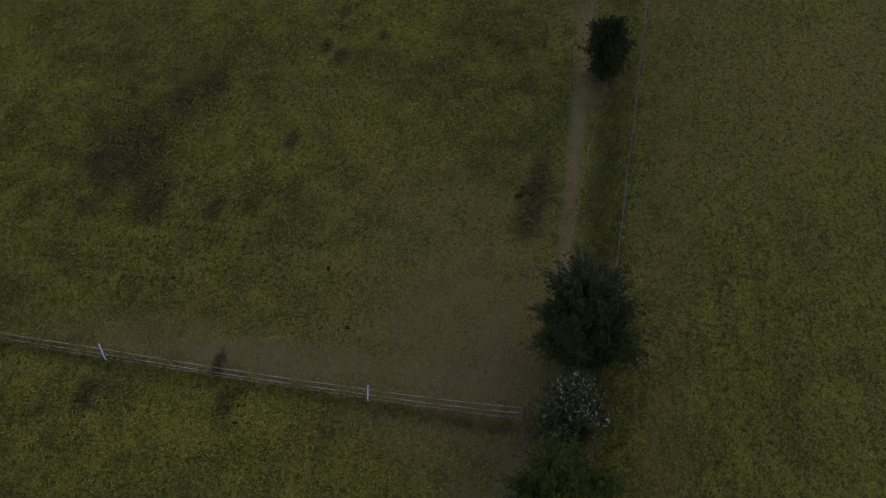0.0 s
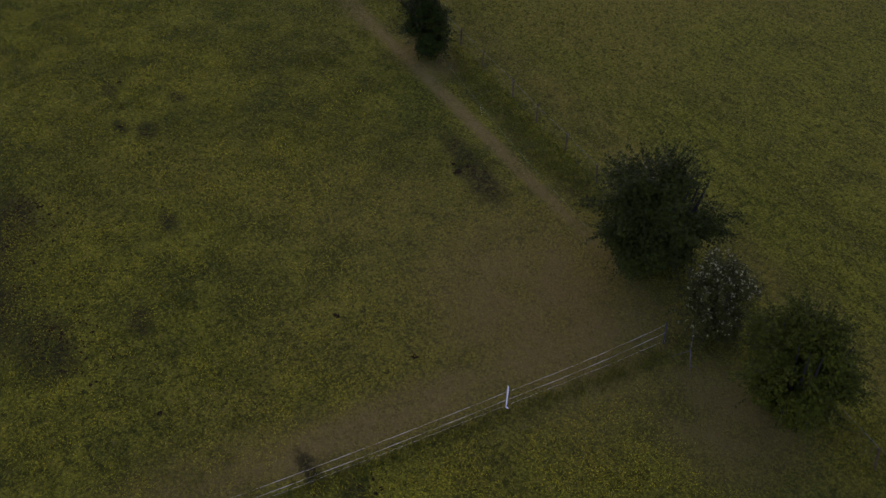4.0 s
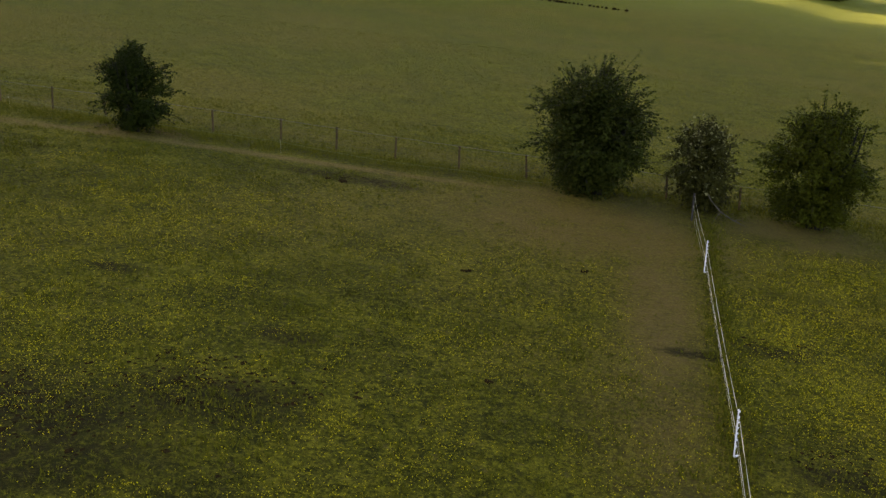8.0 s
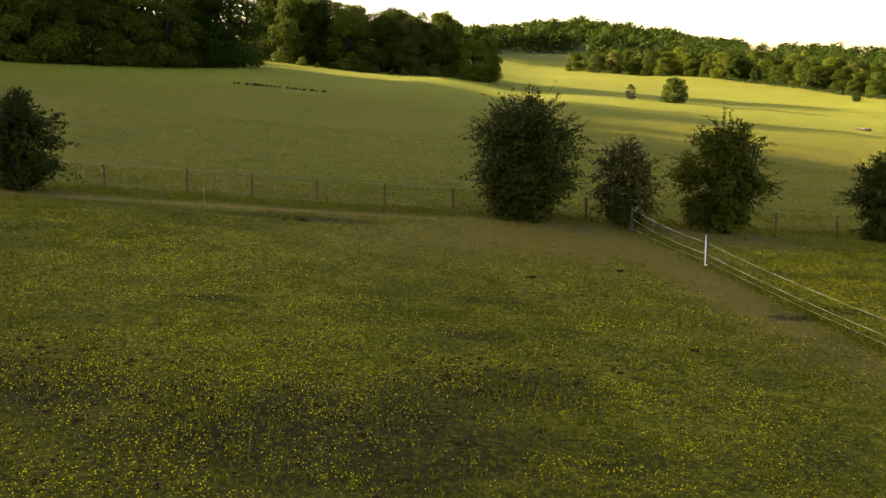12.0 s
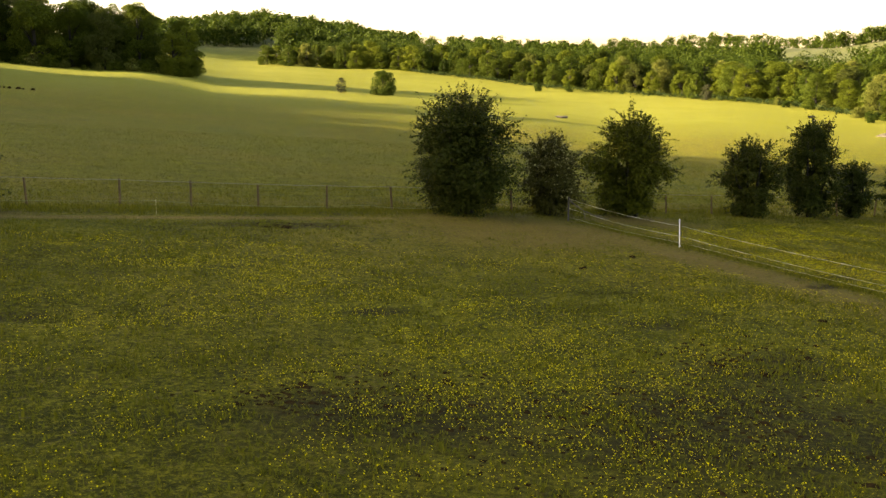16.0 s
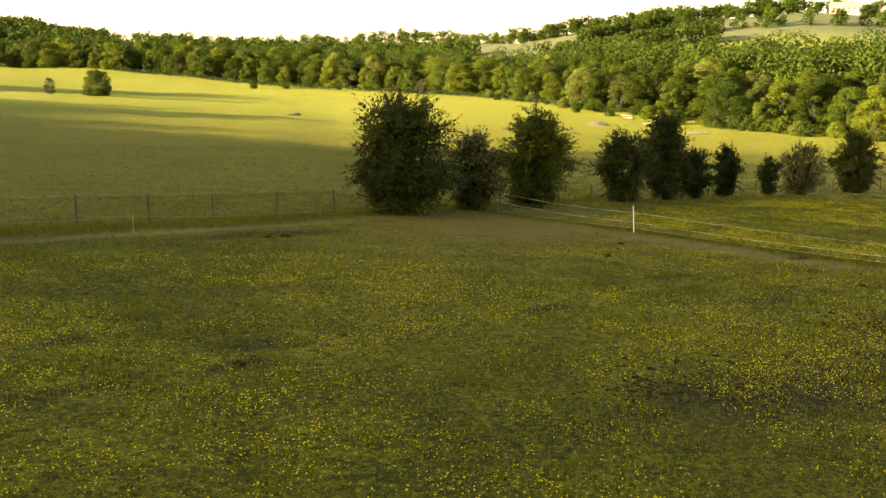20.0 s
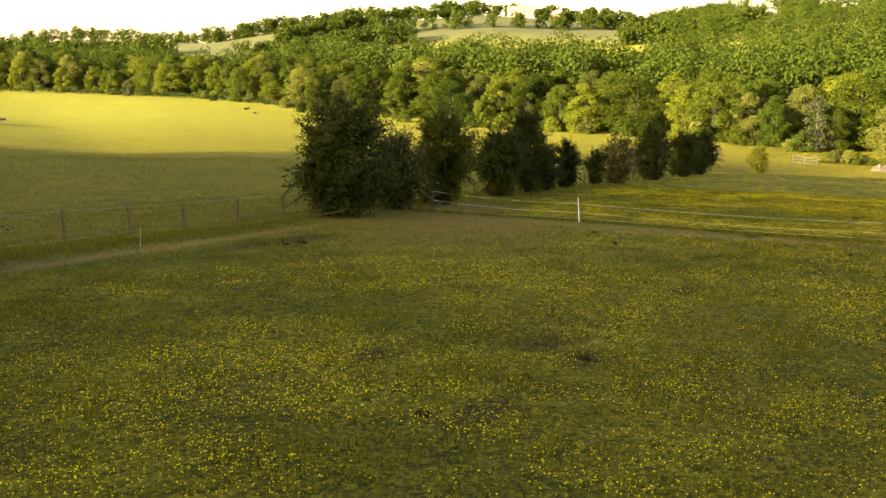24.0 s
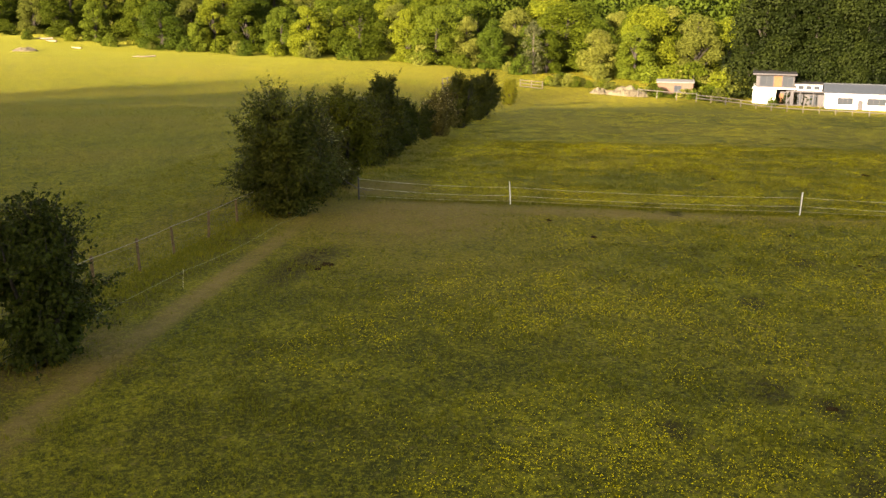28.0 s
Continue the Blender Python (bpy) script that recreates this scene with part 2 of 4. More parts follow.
    # trodden, dark and rank places
    wet = most(spot(-7.76, -26.91, 4.2, 2.3, 0.6), spot(-11.64, -24.84, 2.8, 1.6, 0.6), spot(-3.88, -24.32, 2.0, 1.0, 0.6), spot(-5.63, -4.76, 1.9, 0.8), spot(-8.34, -4.45, 1.3, 0.6),
               spot(-3.49, -20.91, 0.9, 0.5), spot(-12.8, -24.01, 1.2, 0.8), spot(-16.49, -17.18, 0.9, 0.5), spot(-17.36, -18.22, 0.8, 0.4), spot(-20.95, -17.91, 0.8, 0.4), spot(-18.91, -15.01, 0.6, 0.35), spot(-9.12, -18.22, 0.8, 0.4), spot(5.8, -17.8, 1.0, 0.35), spot(7.8, -16.87, 1.0, 0.5), spot(8.2, -23.29, 1.2, 0.5),
               calc(nt, "MULTIPLY", spot(-10.67, -1.2, 13, 0.7, 0.6), 0.6))
    col = blend(nt, calc(nt, "MULTIPLY", wet, span(nt, small, 0.36, 0.56, 0.12, 0.9)), col, (0.022, 0.019, 0.007, 1))
    # hay-coloured hill pastures, part of their sunlit paleness put into the colour
    far = calc(nt, "SQRT", calc(nt, "ADD", calc(nt, "MULTIPLY", x, x), calc(nt, "MULTIPLY", y, y)))
    hill = blend(nt, span(nt, fine(nt, co, 0.012, 3), 0.42, 0.6), (0.152, 0.157, 0.020, 1), (0.134, 0.139, 0.017, 1))
    hill = blend(nt, span(nt, fine(nt, co, 0.09, 4), 0.45, 0.7, 0, 0.5), hill, (0.120, 0.124, 0.010, 1))
    # bluer and duller past 560 m: distance haze put into the colour
    hill = blend(nt, span(nt, far, 560, 720, 0, 0.85), hill, (0.062, 0.072, 0.032, 1))
    bloom = calc(nt, "MULTIPLY", span(nt, fine(nt, co, 0.9, 6, 0.75), 0.47, 0.63, 0, 0.45), calc(nt, "MULTIPLY", span(nt, x, 15, 50), span(nt, y, 0, -8)))
    col = blend(nt, bloom, col, (0.250, 0.215, 0.012, 1))
    upland = calc(nt, "MAXIMUM", calc(nt, "MULTIPLY", span(nt, far, 110, 250), span(nt, y, -15, 25)), span(nt, far, 240, 380))
    col = blend(nt, upland, col, hill)
    nt.links.new(col, b.inputs["Base Color"])
    b.inputs["Specular IOR Level"].default_value = 0.03
    h = calc(nt, "ADD", calc(nt, "MULTIPLY", small, 0.5), calc(nt, "ADD", calc(nt, "MULTIPLY", tiny, 0.35), calc(nt, "MULTIPLY", mid, 0.8)))
    bn = node(nt, "ShaderNodeBump", ("Height", h), ("Strength", 1.0), ("Distance", 0.25))
    nt.links.new(bn.outputs[0], b.inputs["Normal"])
    return m


PASTURE = ground_material()
HAWTHORN = foliage("hawthorn_leaves", (0.009, 0.014, 0.003), (0.040, 0.052, 0.006), 0.12, 0.12)
LIMELEAF = foliage("young_hawthorn_leaves", (0.017, 0.023, 0.003), (0.082, 0.092, 0.006), 0.12, 0.15)
BLOSSOM = foliage("blossom", (0.16, 0.15, 0.06), (0.36, 0.33, 0.16), 0.02, 0.2)
GREYLEAF = foliage("fading_blossom_leaves", (0.026, 0.026, 0.005), (0.098, 0.090, 0.018), 0.1, 0.12)
OAK = foliage("wood_leaves", (0.018, 0.030, 0.003), (0.080, 0.104, 0.009), 0.3, 0.42)
PALE = foliage("pale_leaves", (0.034, 0.044, 0.007), (0.104, 0.118, 0.022), 0.25, 0.4)
DARKLEAF = foliage("dark_leaves", (0.012, 0.025, 0.003), (0.056, 0.080, 0.008), 0.2)
# near-black leaves: the shade behind the houses is put into their colour
SHADELEAF = foliage("shade_dark_leaves", (0.002, 0.004, 0.001), (0.008, 0.013, 0.002), 0.3, 0.12)
FARLEAF = foliage("far_wood_leaves", (0.010, 0.020, 0.002), (0.052, 0.072, 0.008), 0.1, 0.3, 0.3)
HEDGE = foliage("hedge_leaves", (0.012, 0.024, 0.006), (0.034, 0.052, 0.012))
DEAD = foliage("dry_twigs", (0.024, 0.029, 0.011), (0.052, 0.056, 0.022), 0.05, 0.3)
TUSSOCK = foliage("rank_grass", (0.026, 0.030, 0.004), (0.078, 0.076, 0.009), 0.0, 0.25, 0.7)
BLADES = foliage("grass_blades", (0.050, 0.057, 0.0055), (0.130, 0.132, 0.011), 0.0, 0.3, 0.7)
BARK = plain("bark", (0.014, 0.012, 0.008), (0.008, 0.007, 0.005), 8, 0.9, 0, 0.6, 25)
PALEBARK = plain("pale_bark", (0.046, 0.042, 0.032), (0.028, 0.026, 0.020), 4, 0.85, 0, 0.4, 20)
STAKE = plain("weathered_stake", (0.098, 0.062, 0.020), (0.050, 0.034, 0.012), 6, 0.85, 0, 0.5, 60, 0.15)
WHITE = plain("white_plastic", (0.78, 0.78, 0.74), (0.62, 0.61, 0.56), 9, 0.45)
TAPE = plain("white_tape", (0.52, 0.48, 0.31), (0.38, 0.35, 0.22), 14, 0.6)
WIRE = plain("dull_wire", (0.13, 0.125, 0.080), (0.085, 0.080, 0.050), 20, 0.7, 0.2)
CORD = plain("green_cord", (0.16, 0.20, 0.08), (0.10, 0.12, 0.05), 20, 0.7)
DUNG = plain("dung", (0.034, 0.022, 0.008), (0.018, 0.012, 0.005), 14, 1.0, 0, 0.6, 50, 0, 0.0)
m_, nt_, b_ = material("buttercup", 0.5)
b_.inputs["Base Color"].default_value = (0.50, 0.42, 0.010, 1)
b_.inputs["Specular IOR Level"].default_value = 0.0
FLOWER = m_
RENDER_W = plain("white_render", (0.40, 0.415, 0.395), (0.34, 0.355, 0.335), 0.8, 0.85, 0, 0.2, 30)
# real trim, and the recess walls whose shade is put into this colour
TRIM_AND_SHADE = plain("dark_grey_trim_and_shade", (0.018, 0.019, 0.021), (0.013, 0.014, 0.015), 5, 0.55)
CLAD = plain("orange_timber_cladding", (0.10, 0.042, 0.012), (0.075, 0.03, 0.010), 3, 0.7, 0, 0.3, 20)
BRICK = plain("red_brick", (0.072, 0.044, 0.028), (0.055, 0.034, 0.022), 2.5, 0.9, 0, 0.4, 30)
SLATE = plain("blue_grey_roofing", (0.026, 0.034, 0.042), (0.018, 0.024, 0.030), 2, 0.6)
TILE = plain("clay_roof", (0.30, 0.15, 0.09), (0.22, 0.12, 0.08), 2, 0.85)
RAILWOOD = plain("silver_rail_timber", (0.060, 0.056, 0.045), (0.040, 0.037, 0.030), 5, 0.85, 0, 0.3, 40)
FELT = plain("weathered_felt", (0.105, 0.112, 0.10), (0.08, 0.084, 0.075), 2, 0.9)
GALV = plain("galvanised_wire", (0.17, 0.165, 0.135), (0.12, 0.115, 0.095), 20, 0.6, 0.1)
TIMBER = plain("grey_timber", (0.055, 0.047, 0.036), (0.032, 0.028, 0.022), 5, 0.85, 0, 0.3, 40)
PALEWOOD = plain("bleached_wood", (0.11, 0.095, 0.068), (0.07, 0.058, 0.042), 3, 0.85, 0, 0.4, 20)
RUBBLE = plain("pale_rubble", (0.070, 0.062, 0.036), (0.034, 0.029, 0.016), 1.2, 0.95, 0, 0.7, 6)
STONEWALL = plain("pale_stone", (0.24, 0.18, 0.13), (0.18, 0.135, 0.10), 1.5, 0.9)
m_, nt_, b_ = material("window_glass", 0.06)
b_.inputs["Base Color"].default_value = (0.02, 0.025, 0.03, 1)
b_.inputs["Specular IOR Level"].default_value = 0.8
GLASS = m_


# ---------- mesh helpers ----------
def mesh_of(name, verts, faces, mats, index=None, smooth=False):
    """A mesh from an n x 3 array and an m x k array of corners."""
    verts, faces = np.asarray(verts, np.float32).reshape(-1, 3), np.asarray(faces, np.int32)
    me = bpy.data.meshes.new(name)
    me.vertices.add(len(verts))
    me.vertices.foreach_set("co", verts.ravel())
    n, k = faces.shape
    me.loops.add(n * k)
    me.loops.foreach_set("vertex_index", faces.ravel())
    me.polygons.add(n)
    me.polygons.foreach_set("loop_start", np.arange(0, n * k, k, dtype=np.int32))
    for m in mats:
        me.materials.append(m)
    if index is not None:
        me.polygons.foreach_set("material_index", np.asarray(index, np.int32))
    me.polygons.foreach_set("use_smooth", np.full(n, smooth))
    me.update(calc_edges=True)
    return me


def part(name, bm, mat, parent=None, label="", at=None, smooth=False):
    """Links a bmesh or a mesh as one object under a thing or a part."""
    if isinstance(bm, bpy.types.Mesh):
        me = bm
    else:
        me = bpy.data.meshes.new(name)
        if smooth:
            for f in bm.faces:
                f.smooth = True
        bm.to_mesh(me)
        bm.free()
        me.materials.append(mat)
    ob = new(name, me)
    ob.parent = parent
    if at is not None:
        ob.matrix_basis = at
    if label:
        tagged(ob, label)
    return ob


def base(name, m, label, category, group="", kind=""):
    ob = new(name)
    ob.matrix_basis = m
    return tagged(ob, label, category, group, kind)


def box(x0, x1, y0, y1, z0, z1, bevel=0.0):
    bm = bmesh.new()
    bmesh.ops.create_cube(bm, size=1, matrix=Matrix.Translation(((x0 + x1) / 2, (y0 + y1) / 2, (z0 + z1) / 2)) @ Matrix.Diagonal((x1 - x0, y1 - y0, z1 - z0, 1)))
    if bevel:
        bmesh.ops.bevel(bm, geom=bm.edges[:], offset=bevel, segments=1, affect="EDGES")
    return bm


def tubes(paths, sides=6):
    """Tapered tubes along lists of (x, y, z, radius): verts and quads."""
    vs, fs, n0 = [], [], 0
    for path in paths:
        p = np.array(path, float)
        for i in range(len(p)):
            d = p[min(i + 1, len(p) - 1), :3] - p[max(i - 1, 0), :3]
            d /= np.linalg.norm(d) + 1e-9
            u = np.cross(d, (0.31, 0.87, 0.2) if abs(d[2]) > 0.8 else (0, 0, 1))
            u /= np.linalg.norm(u) + 1e-9
            w = np.cross(d, u)
            for k in range(sides):
                c, s = math.cos(2 * math.pi * k / sides), math.sin(2 * math.pi * k / sides)
                vs.append(p[i, :3] + p[i, 3] * (c * u + s * w))
        for i in range(len(p) - 1):
            for k in range(sides):
                a, b = n0 + i * sides + k, n0 + i * sides + (k + 1) % sides
                fs.append((a, b, b + sides, a + sides))
        top = n0 + (len(p) - 1) * sides
        if sides == 4:
            fs.append((top, top + 1, top + 2, top + 3))
        elif sides == 6:
            fs += [(top, top + 1, top + 2, top + 3), (top, top + 3, top + 4, top + 5)]
        n0 += len(p) * sides
    return np.array(vs), np.array(fs)


def leaves(rng, centres, normals, length, width, loose=0.55):
    """A pointed four-cornered leaf or clump of leaves at each centre, roughly facing along its normal."""
    n = len(centres)
    nor = normals + rng.normal(0, loose, (n, 3))
    nor /= np.linalg.norm(nor, axis=1, keepdims=True) + 1e-9
    ax = np.cross(nor, rng.normal(0, 1, (n, 3)))
    ax /= np.linalg.norm(ax, axis=1, keepdims=True) + 1e-9
    bx = np.cross(nor, ax)
    size = rng.uniform(0.6, 1.4, (n, 1))
    l, w = length * size * 0.5, width * size * 0.5
    bend = nor * l * 0.25
    v = np.stack([centres - ax * l - bend, centres + bx * w, centres + ax * l - bend, centres - bx * w], 1)
    return v.reshape(-1, 3), np.arange(4 * n).reshape(-1, 4)


def ball(rng, n):
    v = rng.normal(0, 1, (n, 3))
    return v / np.linalg.norm(v, axis=1, keepdims=True)


def crown(rng, lobes, count, length, width, fill=0.25, loose=0.55, lift=0.0):
    """Leaves over the skins of lobes, which are rows of x, y, z, radius, flatness."""
    lobes = np.asarray(lobes, float)
    share = lobes[:, 3] ** 2
    pick = rng.choice(len(lobes), count, p=share / share.sum())
    d = ball(rng, count)
    d[:, 2] = np.where((d[:, 2] < -0.35) & (rng.random(count) < 0.7), -d[:, 2], d[:, 2])
    r = lobes[pick, 3] * (1 - fill * rng.random(count) ** 2 + rng.normal(0, 0.06, count))
    c = lobes[pick, :3] + d * r[:, None] * np.stack([np.ones(count), np.ones(count), lobes[pick, 4]], 1)
    return leaves(rng, c, d + np.array((0, 0, lift)), length, width, loose)


# ---------- ground ----------
def build_ground():
    radii = [0.0] + list(np.arange(4, 76, 3.0))
    while radii[-1] < 4600:
        radii.append(radii[-1] * 1.055 + 1)
    seg = 168
    vs = [(HUB[0], HUB[1], height(*HUB))]
    for r in radii[1:]:
        for k in range(seg):
            a = 2 * math.pi * k / seg
            x, y = HUB[0] + r * math.sin(a), HUB[1] + r * math.cos(a)
            vs.append((x, y, height(x, y)))
    fs = []
    for i in range(len(radii) - 2):
        for k in range(seg):
            a, b = 1 + i * seg + k, 1 + i * seg + (k + 1) % seg
            fs.append((a, a + seg, b + seg, b))
    me = mesh_of("ground", vs, fs, [PASTURE], smooth=True)
    fan = bmesh.new()
    fan.from_mesh(me)
    fan.verts.ensure_lookup_table()
    for k in range(seg):
        fan.faces.new((fan.verts[0], fan.verts[1 + k], fan.verts[1 + (k + 1) % seg])).smooth = True
    bmesh.ops.recalc_face_normals(fan, faces=fan.faces[:])
    fan.to_mesh(me)
    fan.free()
    tagged(new("ground", me), "sloping green pasture with worn brown paths and hills", "ground", kind="structure")


build_ground()


# ---------- fences ----------
def wire_fence():
    fence = base("wire_fence", Matrix(), "wooden stakes with sagging wire netting along the pasture edge", "fence", kind="")
    rng = np.random.default_rng(5)
    known = [0, -2.92, -5.75, -8.4, -11.0, -14.2, -16.9, -19.5, -22.2, -24.8]
    xs = [-24.8 - 2.85 * k for k in range(12, 0, -1)] + known[::-1] + [2.9 * k for k in range(1, 25)]
    tops = []
    v0, f0 = tubes([[(0, 0, -0.15, 0.05), (0, 0, 0.97, 0.047), (0.002, 0, 1.0, 0.035)]], 6)
    stake = mesh_of("post", v0, f0, [STAKE])
    for x in xs:
        y = -0.25 - 0.055 * max(0, x) + 0.045 * min(22, max(0, -x)) + 0.12 * noise.noise((x * 0.3, 0, 0))
        z = height(x, y)
        m = pose(x, y, z, rng.normal(0, 2.2), rng.normal(0, 2.2), rng.uniform(0, 360)) @ Matrix.Diagonal((1, 1, rng.uniform(0.94, 1.06), 1))
        part("post", stake, None, fence, at=m)
        tops.append((x, y, z))
    for h in (0.10, 0.32, 0.56, 0.86, 0.99):
        r = 0.007 if h > 0.9 else 0.002
        path = []
        for (a, b) in zip(tops, tops[1:]):
            path.append((a[0], a[1] - 0.045, a[2] + h, r))
            path.append(((a[0] + b[0]) / 2, (a[1] + b[1]) / 2 - 0.045, (a[2] + b[2]) / 2 + h - 0.015, r))
        path.append((tops[-1][0], tops[-1][1] - 0.045, tops[-1][2] + h, r))
        v, f = tubes([path], 4)
        part("wire", mesh_of("wire", v, f, [GALV if h > 0.9 else WIRE]), None, fence)
    stays = []
    for (a, b) in zip(tops, tops[1:]):
        if not -30 < a[0] < 30:
            continue
        for k in range(14):
            s = (k + 0.5) / 14
            p = [a[i] + (b[i] - a[i]) * s for i in range(3)]
            stays.append([(p[0], p[1] - 0.045, p[2] + 0.1, 0.0022), (p[0], p[1] - 0.045, p[2] + 0.56, 0.0022)])
    v, f = tubes(stays, 4)
    tagged(part("netting", mesh_of("netting", v, f, [WIRE]), None, fence), "rusty wire netting stays", kind="stuff")


wire_fence()


def tape_fence():
    fence = base("electric_fence", Matrix(), "white plastic posts carrying two white tapes across the grass", "fence")
    spots = [(6.62, -3.75), (6.56, -10.65), (6.17, -23.06), (5.6, -35.4), (4.9, -47.8), (4.4, -60.0)]
    bm = bmesh.new()
    bmesh.ops.create_cone(bm, cap_ends=True, segments=8, radius1=0.017, radius2=0.014, depth=1.22, matrix=Matrix.Translation((0, 0, 0.43)))
    for h in (0.25, 0.38, 0.52, 0.64, 0.75, 0.86, 0.98):
        bmesh.ops.create_cube(bm, size=1, matrix=Matrix.Translation((0.026, 0, h)) @ Matrix.Diagonal((0.04, 0.018, 0.03, 1)))
    bmesh.ops.create_cube(bm, size=1, matrix=Matrix.Translation((0.05, 0, 0.03)) @ Matrix.Diagonal((0.12, 0.03, 0.02, 1)))
    me = bpy.data.meshes.new("post")
    bm.to_mesh(me)
    bm.free()
    me.materials.append(WHITE)
    pts = []
    for k, (x, y) in enumerate(spots):
        z = height(x, y)
        pts.append((x, y, z))
        if k:
            part("post", me, None, fence, at=pose(x, y, z, (2, -3, 1, 3, -2, 1)[k], (1, 2, -2, 1, 2, 0)[k], 20 * k))
    v, f = tubes([[(6.62, -3.75, pts[0][2] - 0.1, 0.04), (6.64, -3.75, pts[0][2] + 1.05, 0.036)]], 6)
    part("end_post", mesh_of("end_post", v, f, [TIMBER]), None, fence, "grey wooden straining post")
    for h0, h in ((0.96, 0.78), (0.56, 0.40)):
        vs, fs = [], []
        for k, (a, b) in enumerate(zip(pts, pts[1:])):
            for i in range(13):
                s = i / 12
                z = a[2] + (b[2] - a[2]) * s + (h0 if k == 0 else h) + (h - (h0 if k == 0 else h)) * s - 0.10 * 4 * s * (1 - s)
                x, y = a[0] + (b[0] - a[0]) * s + 0.03, a[1] + (b[1] - a[1]) * s
                tw = 0.8 * math.sin(3.1 * y + h)
                dx, dz = 0.0055 * math.sin(tw), 0.0055 * math.cos(tw)
                vs += [(x - dx - 0.002, y, z - dz), (x + dx - 0.002, y, z + dz), (x + dx + 0.002, y, z + dz), (x - dx + 0.002, y, z - dz)]
        n = len(vs) // 4
        for i in range(n - 1):
            for j in range(4):
                fs.append((4 * i + j, 4 * i + (j + 1) % 4, 4 * i + 4 + (j + 1) % 4, 4 * i + 4 + j))
        part("tape", mesh_of("tape", vs, fs, [TAPE]), None, fence)
    low = [(a[0] + (b[0] - a[0]) * k / 8 + 0.05, a[1] + (b[1] - a[1]) * k / 8, a[2] + (b[2] - a[2]) * k / 8 + 0.16 - 0.05 * math.sin(math.pi * k / 8), 0.003) for a, b in zip(pts, pts[1:]) for k in range(8)]
    part("slack_cord", mesh_of("slack_cord", *tubes([low], 4), [TAPE]), None, fence, "thin slack lowest cord")


tape_fence()


def dead_branch():
    """A bleached bough that leans from the blossoming bush to the ground."""
    z = height(7.4, -3.2)
    ob = base("dead_branch", pose(7.2, -2.9, z), "pale dead bough leaning from the bush to the grass", "branch")
    rods = {"bough": [(0, 0, 0.95, 0.02), (0.15, -0.15, 0.72, 0.024), (0.5, -0.5, 0.38, 0.022), (0.95, -0.85, 0.16, 0.016), (1.35, -1.2, 0.05, 0.008)],
            "side_shoot": [(0.5, -0.5, 0.38, 0.013), (0.3, -0.85, 0.22, 0.009), (0.15, -1.1, 0.04, 0.004)],
            "twig": [(0.95, -0.85, 0.16, 0.010), (1.2, -0.75, 0.18, 0.006), (1.4, -0.7, 0.08, 0.003)]}
    for name, rod in rods.items():
        part(name, mesh_of(name, *tubes([rod], 6), [PALEWOOD]), None, ob)


dead_branch()


def cord_fence():
    fence = base("cord_fence", Matrix(), "thin green cord on slim white poles beside the path", "fence")
    spots = [(-27.0, -0.3), (-23.6, -0.4), (-10.2, -2.0), (-2.1, -2.6), (1.3, -2.7)]
    pts = [(x, y, height(x, y)) for x, y in spots]
    for k in (1, 2):
        x, y, z = pts[k]
        v, f = tubes([[(0, 0, -0.1, 0.0045), (0.0, 0, 0.56, 0.0045), (0.04, 0, 0.6, 0.006)]], 6)
        part("pole", mesh_of("pole", v, f, [TAPE]), None, fence, at=pose(x, y, z, 4, -5, 40))
    path = []
    for a, b in zip(pts, pts[1:]):
        for i in range(8):
            s = i / 8
            path.append((a[0] + (b[0] - a[0]) * s, a[1] + (b[1] - a[1]) * s, a[2] + (b[2] - a[2]) * s + 0.5 - 0.12 * 4 * s * (1 - s), 0.005))
    v, f = tubes([path], 4)
    part("cord", mesh_of("cord", v, f, [CORD]), None, fence)


cord_fence()


